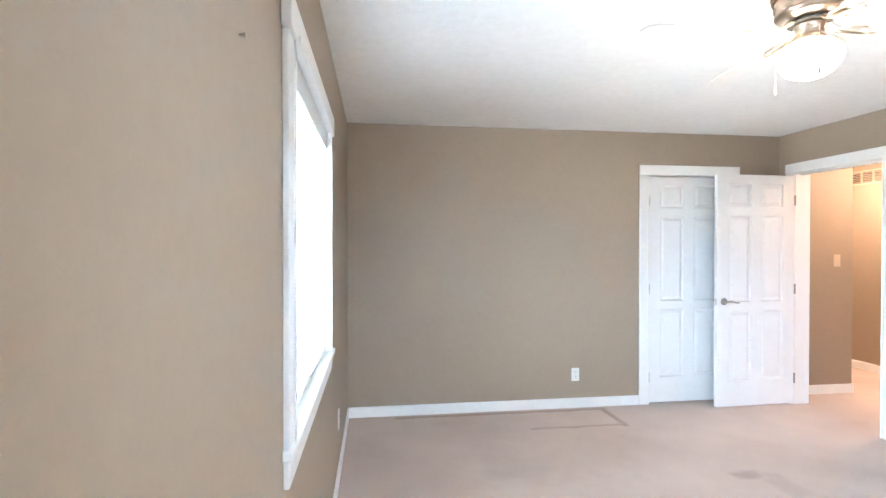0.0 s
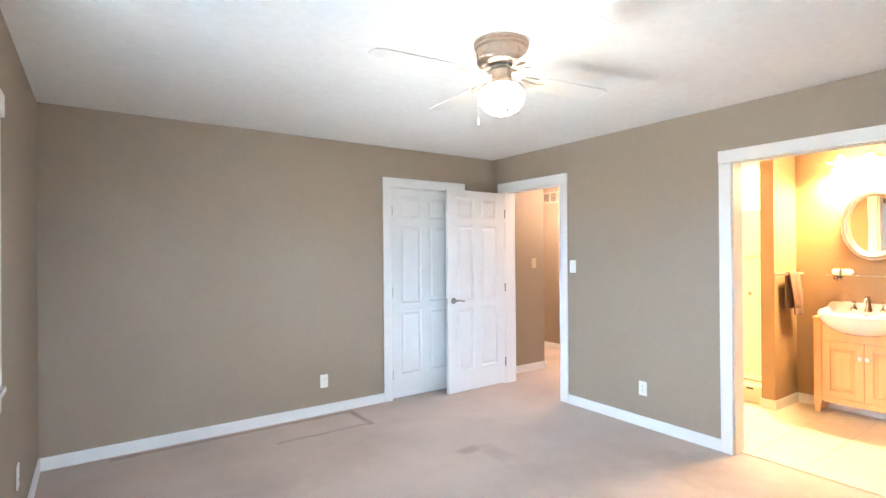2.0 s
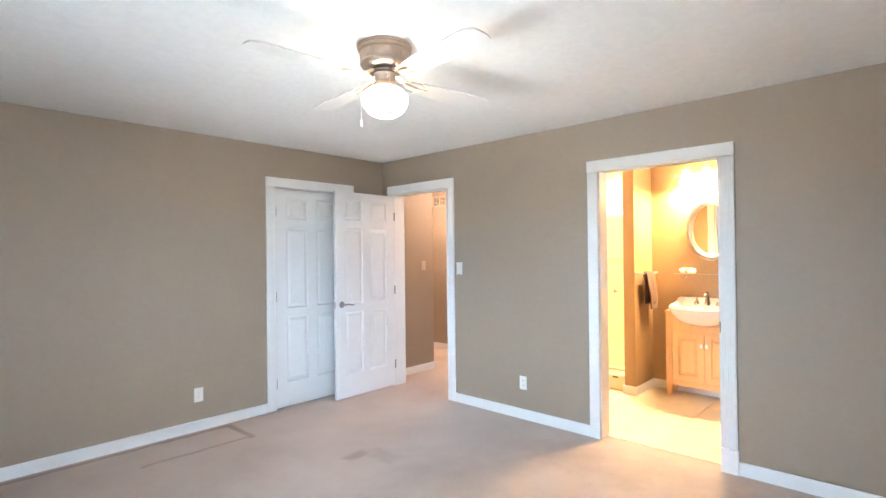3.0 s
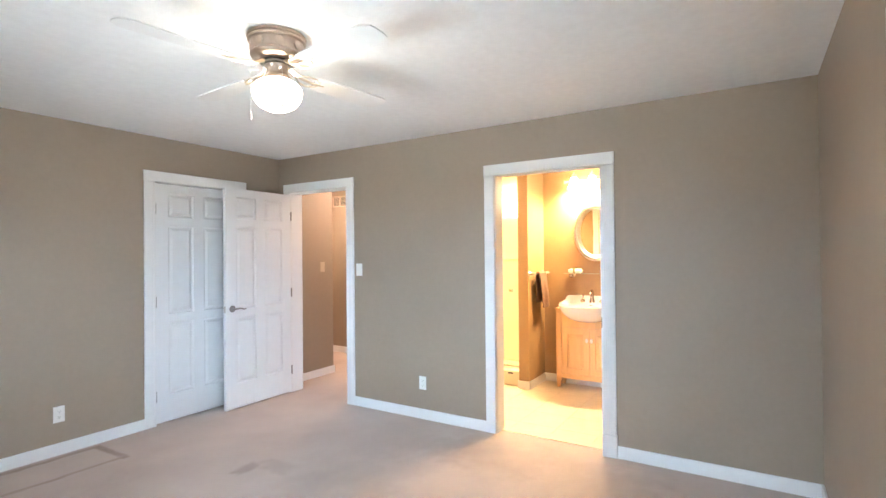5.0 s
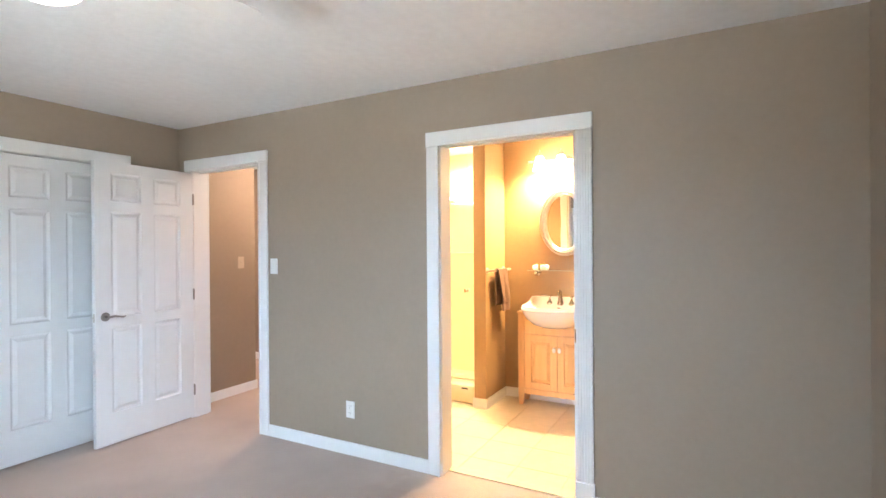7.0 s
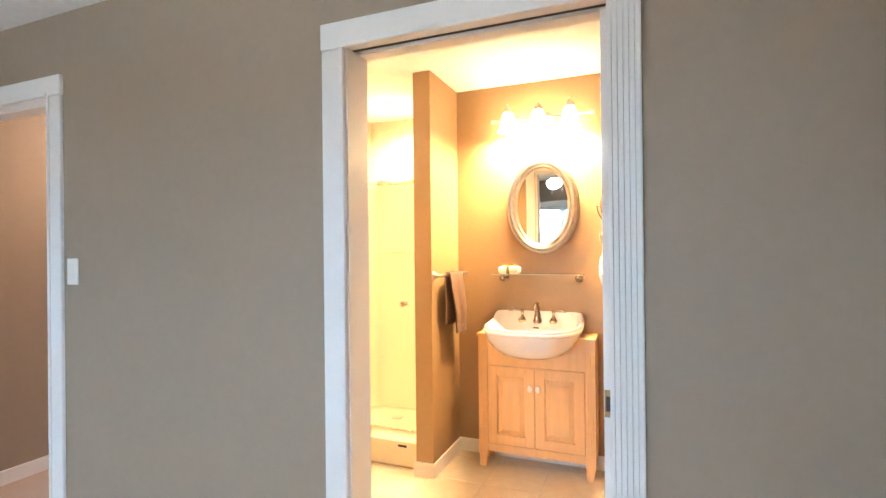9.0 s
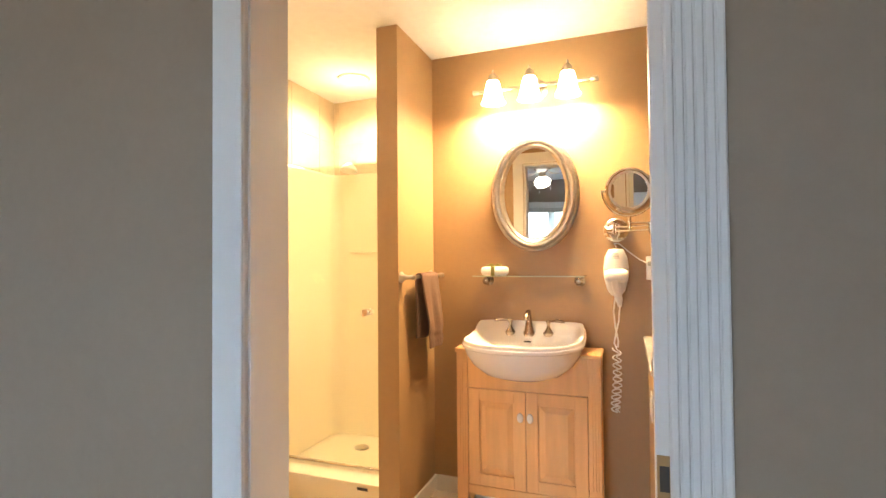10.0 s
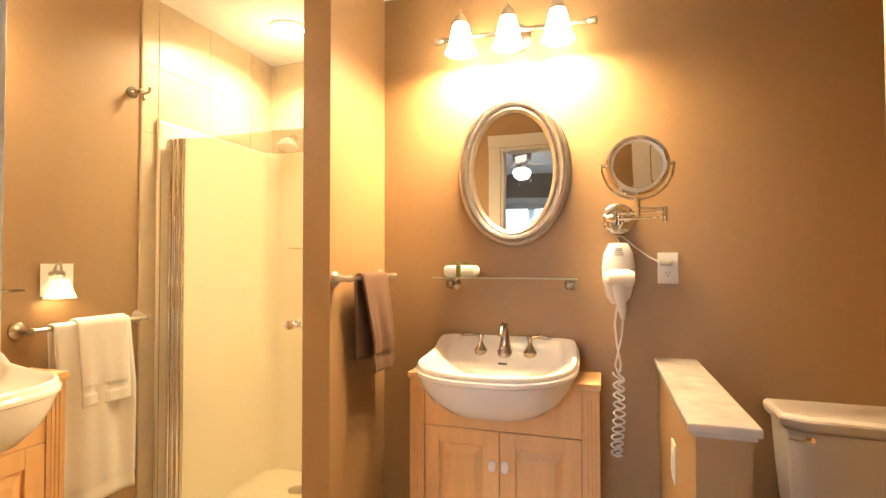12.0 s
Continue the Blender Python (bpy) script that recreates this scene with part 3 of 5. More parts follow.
# ---- wall plates ----
def plate(name, label, category, m, holes="outlet", group="", finish=PLASTIC):
    """Wall plate; m takes (across, out of the wall, up) with the plate's centre as origin."""
    ob = thing(name, label, category, m.translation, group=group)

    def add(nm, bm, mat=finish, lab=""):
        bm.transform(m)
        bmesh.ops.recalc_face_normals(bm, faces=bm.faces)
        return part(nm, bm, mat, ob, lab)

    add("cover", box(-0.036, 0.036, 0.0, 0.006, -0.058, 0.058, bevel=0.003))
    if holes == "outlet":
        for z in (-0.02, 0.02):
            add("socket", lathe([(0.001, 0.0), (0.0165, 0.0), (0.0165, 0.0018), (0.001, 0.0018)], 20, pose(0, 0.006, z, -90)))
            bm = box(-0.0075, -0.0055, 0.0075, 0.0085, z - 0.001, z + 0.008)
            bx(bm, 0.0055, 0.0075, 0.0075, 0.0085, z - 0.001, z + 0.006)
            bx(bm, -0.002, 0.002, 0.0075, 0.0085, z - 0.009, z - 0.005)
            add("slot", bm, DARK, "dark socket slots")
    elif holes == "switch":
        add("rocker", box(-0.016, 0.016, 0.006, 0.0095, -0.033, 0.033, bevel=0.002))
    else:
        add("rocker", box(-0.005, 0.005, 0.006, 0.016, -0.003, 0.010, bevel=0.002))
    return ob


def face(m, x, z):
    return m @ pose(x, 0, z)


plate("wall_outlet", "white duplex outlet in the taupe wall by the closet", "outlet", face(NORTH_IN, 1.868, 0.292))
plate("wall_outlet", "white duplex outlet in the wall between the doorways", "outlet", face(EAST_IN, 2.386, 0.309))
plate("wall_outlet", "white duplex outlet under the window wall", "outlet", face(WEST_IN, 3.15, 0.36))
plate("wall_outlet", "white duplex outlet low on the window wall", "outlet", face(WEST_IN, 0.95, 0.30))
plate("light_switch", "white rocker light switch beside the hall doorway", "switch", face(EAST_IN, 3.100, 1.283), "switch")
HALLN = Matrix(((1, 0, 0, 0), (0, -1, 0, HNY), (0, 0, 1, 0), (0, 0, 0, 1)))
plate("light_switch", "almond light switch on the hall wall", "switch", face(HALLN, 4.54, 1.281), "toggle", finish=ALMOND)
BATH_E = Matrix(((0, -1, 0, BX), (1, 0, 0, 0), (0, 0, 1, 0), (0, 0, 0, 1)))
plate("wall_outlet", "white bathroom outlet with a hair dryer plugged in", "outlet", face(BATH_E, 0.782, 1.242))
KNEE_N = Matrix(((1, 0, 0, 0), (0, 1, 0, 0.816), (0, 0, 1, 0), (0, 0, 0, 1)))
plate("light_switch", "white switch plate on the low wall", "switch", face(KNEE_N, 5.21, 0.68), "switch")

nail = thing("wall_nail", "small metal nail head in the painted wall", "nail", (WX, 0.905, 1.787))
part("head", lathe([(0.001, 0), (0.002, 0.0), (0.002, 0.008), (0.0045, 0.009), (0.005, 0.011), (0.001, 0.012)], 12, pose(WX, 0.905, 1.787, 0, 90)), NICKEL, nail)

grille = thing("air_grille", "beige return air grille high on the hall wall", "air vent", (HEX, 5.03, 2.13))
G0, G1, GZ0, GZ1 = 4.80, 5.23, 2.125, 2.285
bm = box(HEX - 0.010, HEX, G0, G1, GZ0, GZ0 + 0.020)
bx(bm, HEX - 0.010, HEX, G0, G1, GZ1 - 0.020, GZ1)
for y in (G0, G0 + 0.137, G0 + 0.273, G1 - 0.02):
    bx(bm, HEX - 0.010, HEX, y, y + 0.02, GZ0 + 0.020, GZ1 - 0.020)
part("frame", bm, ALMOND, grille)
part("backing", box(HEX - 0.003, HEX - 0.0005, G0 + 0.02, G1 - 0.02, GZ0 + 0.02, GZ1 - 0.02), DARK, grille)
for k in range(6):
    bm = box(-0.0008, 0.0008, G0 + 0.02, G1 - 0.02, -0.006, 0.006)
    bm.transform(pose(HEX - 0.006, 0, GZ0 + 0.032 + 0.0195 * k, 0, 55))
    part("slat", bm, ALMOND, grille)

# ---- ceiling fan ----
FX, FY = 1.826, 1.798
IRON = material("pale_satin_nickel", (0.78, 0.70, 0.58), 0.34, 1.0, grain=0.04, scale=60)
FAN_METAL = material("brushed_bronze_nickel", (0.50, 0.40, 0.33), 0.36, 1.0, grain=0.05, scale=60)
fan = thing("ceiling_fan", "white four-blade ceiling fan with nickel housing and lit globe", "ceiling fan", (FX, FY, H))
C = pose(FX, FY, 0)
part("housing", lathe([(0.001, 2.4395), (0.128, 2.4395), (0.132, 2.434), (0.132, 2.426), (0.127, 2.422), (0.130, 2.417), (0.129, 2.410), (0.119, 2.405), (0.117, 2.400), (0.115, 2.358),
                       (0.119, 2.353), (0.119, 2.346), (0.110, 2.334), (0.084, 2.326), (0.001, 2.325)], 48, C), FAN_METAL, fan, "brushed bronze-nickel motor housing", True)
for k in range(8):
    bm = lathe([(0.001, 0), (0.018, 0), (0.020, 0.003), (0.015, 0.005), (0.001, 0.005)], 16, C @ pose(0, 0, 0, 0, 0, 45 * k + 10) @ pose(0.1150, 0, 2.381, 0, 90))
    part("medallion", bm, FAN_METAL, fan, smooth=True)
part("flywheel", lathe([(0.001, 2.325), (0.060, 2.325), (0.075, 2.319), (0.075, 2.310), (0.001, 2.306)], 32, C), DARK, fan, "dark flywheel", True)
part("switch_housing", lathe([(0.001, 2.307), (0.052, 2.306), (0.055, 2.300), (0.049, 2.288), (0.049, 2.264), (0.057, 2.256), (0.061, 2.244), (0.060, 2.239), (0.001, 2.2385)], 32, C), FAN_METAL, fan, "", True)
bm = bmesh.new()
segs, prof = 48, [(0.050, 2.246), (0.056, 2.238), (0.084, 2.226), (0.106, 2.204), (0.111, 2.182), (0.103, 2.146), (0.081, 2.117), (0.046, 2.099), (0.001, 2.095)]
lathe(prof, segs, C, bm)
for v in bm.verts:
    d = Vector((v.co.x - FX, v.co.y - FY, 0))
    if d.length > 0.06:
        v.co += d * 0.018 * math.cos(16 * math.atan2(d.y, d.x))
part("globe", bm, BULB_GLASS, fan, "lit ribbed opal glass globe", True)
for k in range(4):
    R = C @ pose(0, 0, 0, 0, 0, -6 + 90 * k)
    bm = bmesh.new()
    outline = [(0.205, -0.050), (0.28, -0.060), (0.60, -0.071), (0.632, -0.068), (0.664, -0.046), (0.670, -0.02)]
    outline = outline + [(x, -y) for x, y in outline[::-1]]
    tops = [bm.verts.new((x, y, 0.003)) for x, y in outline]
    lows = [bm.verts.new((x, y, -0.003)) for x, y in outline]
    bm.faces.new(tops)
    bm.faces.new(lows[::-1])
    for i in range(len(outline)):
        j = (i + 1) % len(outline)
        bm.faces.new((tops[i], lows[i], lows[j], tops[j]))
    bm.transform(R @ pose(0, 0, 2.280, -8))
    bmesh.ops.recalc_face_normals(bm, faces=bm.faces)
    blade = part("blade", bm, TRIM, fan, "white painted blade")
    bm = bmesh.new()
    for sgn in (-1, 1):
        tube([(0.07, 0.010 * sgn, 2.312), (0.11, 0.016 * sgn, 2.288), (0.15, 0.038 * sgn, 2.279 - 0.006 * sgn), (0.19, 0.042 * sgn, 2.276 - 0.008 * sgn), (0.228, 0.022 * sgn, 2.277 - 0.005 * sgn), (0.236, 0.004 * sgn, 2.277), (0.215, 0.002 * sgn, 2.276)], 0.0042, 8, bm)
    tube([(0.07, 0, 2.312), (0.12, 0, 2.284), (0.20, 0, 2.275), (0.26, 0, 2.276)], [0.008, 0.008, 0.006, 0.004], 8, bm)
    for x, y in ((0.222, -0.028), (0.222, 0.028), (0.26, 0)):
        lathe([(0.001, -0.004), (0.007, -0.003), (0.007, 0.003), (0.001, 0.004)], 10, pose(x, y, 2.2775 - 0.21 * y), bm)
    bm.transform(R)
    bmesh.ops.recalc_face_normals(bm, faces=bm.faces)
    part("blade_iron", bm, IRON, fan, "scrolled pale nickel blade arm", True)
for ang, low in ((158, 2.034), (241, 2.070)):
    px, py = FX + 0.119 * math.cos(radians(ang)), FY + 0.119 * math.sin(radians(ang))
    bm = tube([(FX + 0.055 * math.cos(radians(ang)), FY + 0.055 * math.sin(radians(ang)), 2.275), (px - 0.003, py, 2.262), (px, py, 2.23), (px, py, low + 0.04)], 0.0008, 6)
    lathe([(0.001, low), (0.005, low + 0.003), (0.0065, low + 0.018), (0.003, low + 0.038), (0.001, low + 0.042)], 12, pose(px, py, 0), bm)
    part("pull_chain", bm, TRIM, fan, "pull chain with a white fob", True)


# ---- bathroom: washstands ----
def washstand(label_c, label_b, m, sunk=0.0, slim=1.0):
    """Shallow maple washstand with a semi-recessed basin. m takes (across, out of the wall, up) to the world; 0.71 wide, back at 0."""
    cab = thing("washstand", label_c, "washstand", m.translation)
    hw, dp, top = 0.355, 0.20, 0.838

    def add(nm, bm, mat=WOOD, label="", owner=None, smooth=False):
        bm.transform(m)
        bmesh.ops.recalc_face_normals(bm, faces=bm.faces)
        return part(nm, bm, mat, owner or cab, label, smooth)

    for sx in (-1, 1):
        xa, xb = (-hw, -hw + 0.058) if sx < 0 else (hw - 0.058, hw)
        for ya, yb in ((0.004, 0.045), (dp - 0.042, dp)):
            bm = bmesh.new()
            bx(bm, xa, xb, ya, yb, 0.10, top - 0.022)
            low = [bm.verts.new(p) for p in ((xa + 0.006, ya, 0.0), (xb - 0.018, ya, 0.0), (xb - 0.018, yb - 0.004, 0.0), (xa + 0.006, yb - 0.004, 0.0))]
            hi = [bm.verts.new(p) for p in ((xa, ya, 0.10), (xb, ya, 0.10), (xb, yb, 0.10), (xa, yb, 0.10))]
            bm.faces.new(low)
            for k in range(4):
                bm.faces.new((low[k], low[(k + 1) % 4], hi[(k + 1) % 4], hi[k]))
            if yb > 0.1:
                for k in range(3):
                    c = xa + 0.016 + 0.013 * k
                    bx(bm, c - 0.0035, c + 0.0035, yb - 0.001, yb + 0.003, 0.20, top - 0.06, bevel=0.0015)
            add("leg", bm)
        xs = (-hw + 0.006, -hw + 0.022) if sx < 0 else (hw - 0.022, hw - 0.006)
        add("side_panel", box(*xs, 0.046, dp - 0.043, 0.10, top - 0.023))
    for sx in (-1, 1):
        xa, xb = (-hw - 0.006, -0.25) if sx < 0 else (0.25, hw + 0.006)
        add("worktop", box(xa, xb, 0.002, dp + 0.012, top - 0.022, top, bevel=0.004))
    bm = bmesh.new()
    steps = ((0.0, 0.11, 0.722), (0.11, 0.17, 0.742), (0.17, 0.215, 0.768), (0.215, 0.25, 0.797), (0.25, hw - 0.059, top - 0.023))
    for ua, ub, zt in steps:
        for sx in (-1, 1):
            bx(bm, min(sx * ua, sx * ub), max(sx * ua, sx * ub), dp - 0.026, dp - 0.006, 0.638, zt)
    bmesh.ops.remove_doubles(bm, verts=bm.verts, dist=0.0002)
    add("apron", bm)
    add("bottom_rail", box(-hw + 0.059, hw - 0.059, dp - 0.028, dp - 0.004, 0.098, 0.147, bevel=0.003))
    add("bottom_board", box(-hw + 0.024, hw - 0.024, 0.004, dp - 0.029, 0.108, 0.124))
    add("back_panel", box(-hw + 0.059, hw - 0.059, 0.003, 0.012, 0.125, top - 0.16))
    for sx in (-1, 1):
        xa, xb = (-hw + 0.061, -0.0015) if sx < 0 else (0.0015, hw - 0.061)
        za, zb, f = 0.150, 0.635, 0.058
        bm = box(xa, xa + f, dp - 0.022, dp - 0.002, za, zb, bevel=0.002)
        bx(bm, xb - f, xb, dp - 0.022, dp - 0.002, za, zb, bevel=0.002)
        bx(bm, xa + f, xb - f, dp - 0.022, dp - 0.002, za, za + f, bevel=0.002)
        bx(bm, xa + f, xb - f, dp - 0.022, dp - 0.002, zb - f, zb, bevel=0.002)
        door = add("door", bm)
        bm = bmesh.new()
        loops = []
        for inset, y in ((f - 0.002, dp - 0.0145), (f + 0.007, dp - 0.0145), (f + 0.032, dp - 0.003), (f + 0.036, dp - 0.0018)):
            loops.append([bm.verts.new((x, y, z)) for x, z in ((xa + inset, za + inset), (xb - inset, za + inset), (xb - inset, zb - inset), (xa + inset, zb - inset))])
        for p, q in zip(loops, loops[1:]):
            for k in range(4):
                bm.faces.new((p[k], p[(k + 1) % 4], q[(k + 1) % 4], q[k]))
        bm.faces.new(loops[-1])
        add("panel", bm, WOOD, "", door)
        kx = -0.024 if sx < 0 else 0.024
        bm = lathe([(0.001, 0), (0.006, 0.0), (0.006, 0.010), (0.013, 0.014), (0.016, 0.020), (0.014, 0.026), (0.001, 0.030)], 20, pose(kx, dp - 0.002, 0.515, -90), sy=1.5)
        add("knob", bm, CERAMIC, "oval white porcelain knob", door, True)

    basin = thing("basin", label_b, "basin", m.translation)
    m = m @ pose(0, 0, -sunk) @ Matrix.Diagonal((slim, 1, 1, 1))
    bm = bmesh.new()
    n = 56

    def ring(s, z, cy=0.22, lift=0.0, back=0.012):
        vs = []
        for k in range(n):
            a = 2 * math.pi * k / n
            c, q = math.cos(a), math.sin(a)
            x = 0.286 * math.copysign(abs(c) ** (0.80 if q > 0 else 0.40), c) * s
            y = (0.318 if q > 0 else 0.225) * math.copysign(abs(q) ** (0.86 if q > 0 else 0.36), q) * s + cy
            if q < 0:
                x *= 1 - 0.02 * abs(q)
            y = max(y, back)
            t = min(max((0.150 - y) / 0.10, 0), 1)
            vs.append(bm.verts.new((x, y, z + lift * t * t * (3 - 2 * t))))
        return vs

    rings = [ring(0.10, 0.716), ring(0.40, 0.722), ring(0.66, 0.750), ring(0.84, 0.794), ring(0.94, 0.840), ring(0.972, 0.868, lift=0.02),
             ring(0.982, 0.876, lift=0.038), ring(1.004, 0.879, lift=0.044), ring(1.010, 0.887, lift=0.048), ring(1.004, 0.893, lift=0.050), ring(0.990, 0.896, lift=0.051),
             ring(0.986, 0.900, lift=0.053), ring(0.984, 0.906, lift=0.054), ring(0.972, 0.911, lift=0.054), ring(0.945, 0.912, lift=0.052, back=0.022),
             ring(0.915, 0.908, 0.225, 0.044, 0.032), ring(0.89, 0.899, 0.235, 0.022, 0.070), ring(0.85, 0.883, 0.25, 0.010, 0.115), ring(0.76, 0.858, 0.26, 0.0, 0.135),
             ring(0.58, 0.832, 0.26, 0, 0.15), ring(0.30, 0.818, 0.25, 0, 0.16), ring(0.06, 0.815, 0.24, 0, 0.16)]
    for a, b in zip(rings, rings[1:]):
        for k in range(n):
            bm.faces.new((a[k], a[(k + 1) % n], b[(k + 1) % n], b[k]))
    bm.faces.new(rings[0][::-1])
    bm.faces.new(rings[-1])
    bm.transform(m)
    bmesh.ops.recalc_face_normals(bm, faces=bm.faces)
    part("bowl", bm, CERAMIC, basin, smooth=True)

    def fit_out(nm, b, mat, label, smooth=True):
        b.transform(m)
        bmesh.ops.recalc_face_normals(b, faces=b.faces)
        return part(nm, b, mat, basin, label, smooth)

    bm = box(-0.018, 0.018, 0.0, 0.003, -0.0045, 0.0045, bevel=0.0014)
    bm.transform(pose(0, 0.130, 0.875, -30))
    fit_out("overflow", bm, DARK, "dark overflow slot")
    fit_out("drain", lathe([(0.001, 0), (0.022, 0), (0.024, 0.003), (0.001, 0.004)], 20, pose(0, 0.25, 0.8155)), NICKEL, "nickel drain")

    tap = thing("faucet", "brushed nickel widespread faucet on the white basin", "faucet", m @ Vector((0, 0.085, 0.91)))

    def tapped(nm, b, label=""):
        b.transform(m)
        bmesh.ops.recalc_face_normals(b, faces=b.faces)
        part(nm, b, FAUCET_METAL, tap, label, True)

    yb, zb = 0.080, 0.914
    bm = lathe([(0.001, zb - 0.02), (0.029, zb - 0.02), (0.029, zb + 0.003), (0.024, zb + 0.010), (0.020, zb + 0.035), (0.014, zb + 0.070), (0.0105, zb + 0.100), (0.012, zb + 0.106), (0.006, zb + 0.114), (0.001, zb + 0.116)], 24, pose(0, yb, 0))
    tube([(0, yb, zb + 0.095), (0, yb + 0.03, zb + 0.106), (0, yb + 0.065, zb + 0.095), (0, yb + 0.085, zb + 0.072)], [0.012, 0.012, 0.011, 0.010], 12, bm)
    tapped("spout", bm)
    for sx in (-1, 1):
        bm = lathe([(0.001, zb - 0.02), (0.026, zb - 0.02), (0.027, zb), (0.022, zb + 0.006), (0.014, zb + 0.018), (0.0085, zb + 0.030), (0.0075, zb + 0.042), (0.011, zb + 0.050), (0.011, zb + 0.058), (0.005, zb + 0.066), (0.001, zb + 0.068)], 24, pose(sx * 0.098, yb - 0.004, 0))
        tube([(sx * 0.098, yb - 0.004, zb + 0.056), (sx * 0.118, yb, zb + 0.060), (sx * 0.142, yb + 0.004, zb + 0.064), (sx * 0.165, yb + 0.008, zb + 0.060), (sx * 0.180, yb + 0.009, zb + 0.056)], [0.0055, 0.0055, 0.009, 0.008, 0.003], 10, bm)
        tapped("lever_handle", bm)
    return cab


washstand("honey maple washstand with two panelled doors", "white ceramic semi-recessed basin on the maple washstand", BATH_E @ pose(1.384, 0, 0) @ Matrix.Diagonal((-1, 1, 1, 1)))
BATH_N = Matrix(((1, 0, 0, 0), (0, -1, 0, BN), (0, 0, 1, 0), (0, 0, 0, 1)))
washstand("honey maple washstand in the corner beside the towels", "white ceramic basin on the corner washstand", BATH_N @ pose(4.450, 0, 0) @ Matrix.Diagonal((-1, 0.88, 1.08, 1)), 0.042, 0.84)

# ---- bathroom: above the washstand ----
mirror = thing("oval_mirror", "oval wall mirror in a stepped silver frame", "mirror", (BX, 1.358, 1.33))
MC = Matrix.Translation((BX - 0.002, 1.360, 1.636)) @ Matrix(((0, 0, -1, 0), (1, 0, 0, 0), (0, 1, 0, 0), (0, 0, 0, 1))) @ Matrix.Rotation(radians(-0.7), 4, "Y") @ Matrix.Rotation(radians(0.8), 4, "X")
bm = bmesh.new()
n = 72
prof = [(1.0, 0.0), (1.0, 0.012), (0.985, 0.020), (0.955, 0.022), (0.94, 0.018), (0.925, 0.024), (0.885, 0.038), (0.845, 0.036), (0.815, 0.026), (0.80, 0.028), (0.775, 0.030), (0.745, 0.024), (0.72, 0.012)]
loops = []
for f, d in prof:
    inner = (1 - f) / 0.28
    ax, az = 0.231 + (0.160 - 0.231) * inner, 0.305 + (0.240 - 0.305) * inner
    loops.append([bm.verts.new(MC @ Vector((ax * math.cos(2 * math.pi * k / n), az * math.sin(2 * math.pi * k / n), d))) for k in range(n)])
for a, b in zip(loops, loops[1:]):
    for k in range(n):
        bm.faces.new((a[k], a[(k + 1) % n], b[(k + 1) % n], b[k]))
bmesh.ops.recalc_face_normals(bm, faces=bm.faces)
part("frame", bm, SILVER, mirror, "stepped silver-leaf frame", True)
part("glass", lathe([(0.001, 0.002), (1.0, 0.002), (1.0, 0.013), (0.001, 0.0135)], 72, MC @ Matrix.Diagonal((0.166, 0.246, 1, 1))), MIRROR, mirror, "clear mirror glass")

def vanity_light(label, m):
    """Three bell shades on a rail; m takes (across, out of the wall, up) to the world."""
    light = thing("vanity_light", label, "wall lamp", m @ Vector((0, 0, 2.19)))

    def add(nm, bm, mat=NICKEL, lab=""):
        bm.transform(m)
        bmesh.ops.recalc_face_normals(bm, faces=bm.faces)
        return part(nm, bm, mat, light, lab, True)

    add("backplate", lathe([(0.001, 0), (0.058, 0), (0.060, 0.006), (0.045, 0.016), (0.014, 0.022), (0.012, 0.075), (0.001, 0.075)], 28, pose(-0.01, 0, 2.185, -90)))
    bm = tube([(-0.31, 0.072, 2.188), (0.30, 0.072, 2.188)], 0.0095, 12)
    for x in (-0.31, 0.30):
        lathe([(0.001, -0.022), (0.006, -0.020), (0.013, -0.010), (0.013, 0.008), (0.015, 0.012), (0.015, 0.018), (0.001, 0.022)], 16, pose(x, 0.072, 2.188, 0, 90 if x > 0 else -90), bm)
    add("bar", bm, NICKEL, "nickel rail with turned ends")
    for x in (-0.187, 0.002, 0.193):
        out = 0.129
        add("arm", tube([(x, 0.072, 2.19), (x, 0.095, 2.215), (x, out, 2.225)], 0.006, 8))
        add("socket_cap", lathe([(0.001, 2.281), (0.004, 2.278), (0.006, 2.268), (0.004, 2.261), (0.014, 2.256), (0.024, 2.242), (0.028, 2.226), (0.030, 2.217), (0.001, 2.216)], 24, pose(x, out, 0)))
        shell = [(0.027, 2.222), (0.032, 2.213), (0.038, 2.190), (0.044, 2.158), (0.050, 2.130), (0.059, 2.109), (0.063, 2.105), (0.060, 2.104), (0.047, 2.129), (0.040, 2.158), (0.034, 2.190), (0.024, 2.214)]
        add("shade", lathe(shell, 32, pose(x, out, 0), caps=False), SHADE_GLASS, "lit frosted bell shade")


vanity_light("three-light nickel bath bar with lit bell shades", BATH_E @ pose(1.355, 0, 0))
vanity_light("three-light nickel bath bar over the corner washstand", BATH_N @ pose(4.330, 0, 0))

shelf = thing("glass_shelf", "clear glass shelf on two nickel posts", "shelf", (BX, 1.377, 1.18))
part("shelf_board", box(BX - 0.135, BX - 0.006, 1.10, 1.668, 1.2005, 1.206, bevel=0.0015), GLASS, shelf, "clear glass board")
part("front_edge", box(BX - 0.1375, BX - 0.1352, 1.10, 1.668, 1.2003, 1.2062), GREEN_EDGE, shelf, "green polished glass edge")
for y in (1.612, 1.134):
    bm = lathe([(0.001, 0), (0.026, 0), (0.027, 0.006), (0.018, 0.014), (0.010, 0.020), (0.010, 0.062), (0.016, 0.066), (0.018, 0.076), (0.012, 0.086), (0.001, 0.088)], 20, pose(BX, y, 1.176, 0, -90))
    part("bracket", bm, FAUCET_METAL, shelf, "turned nickel bracket", True)
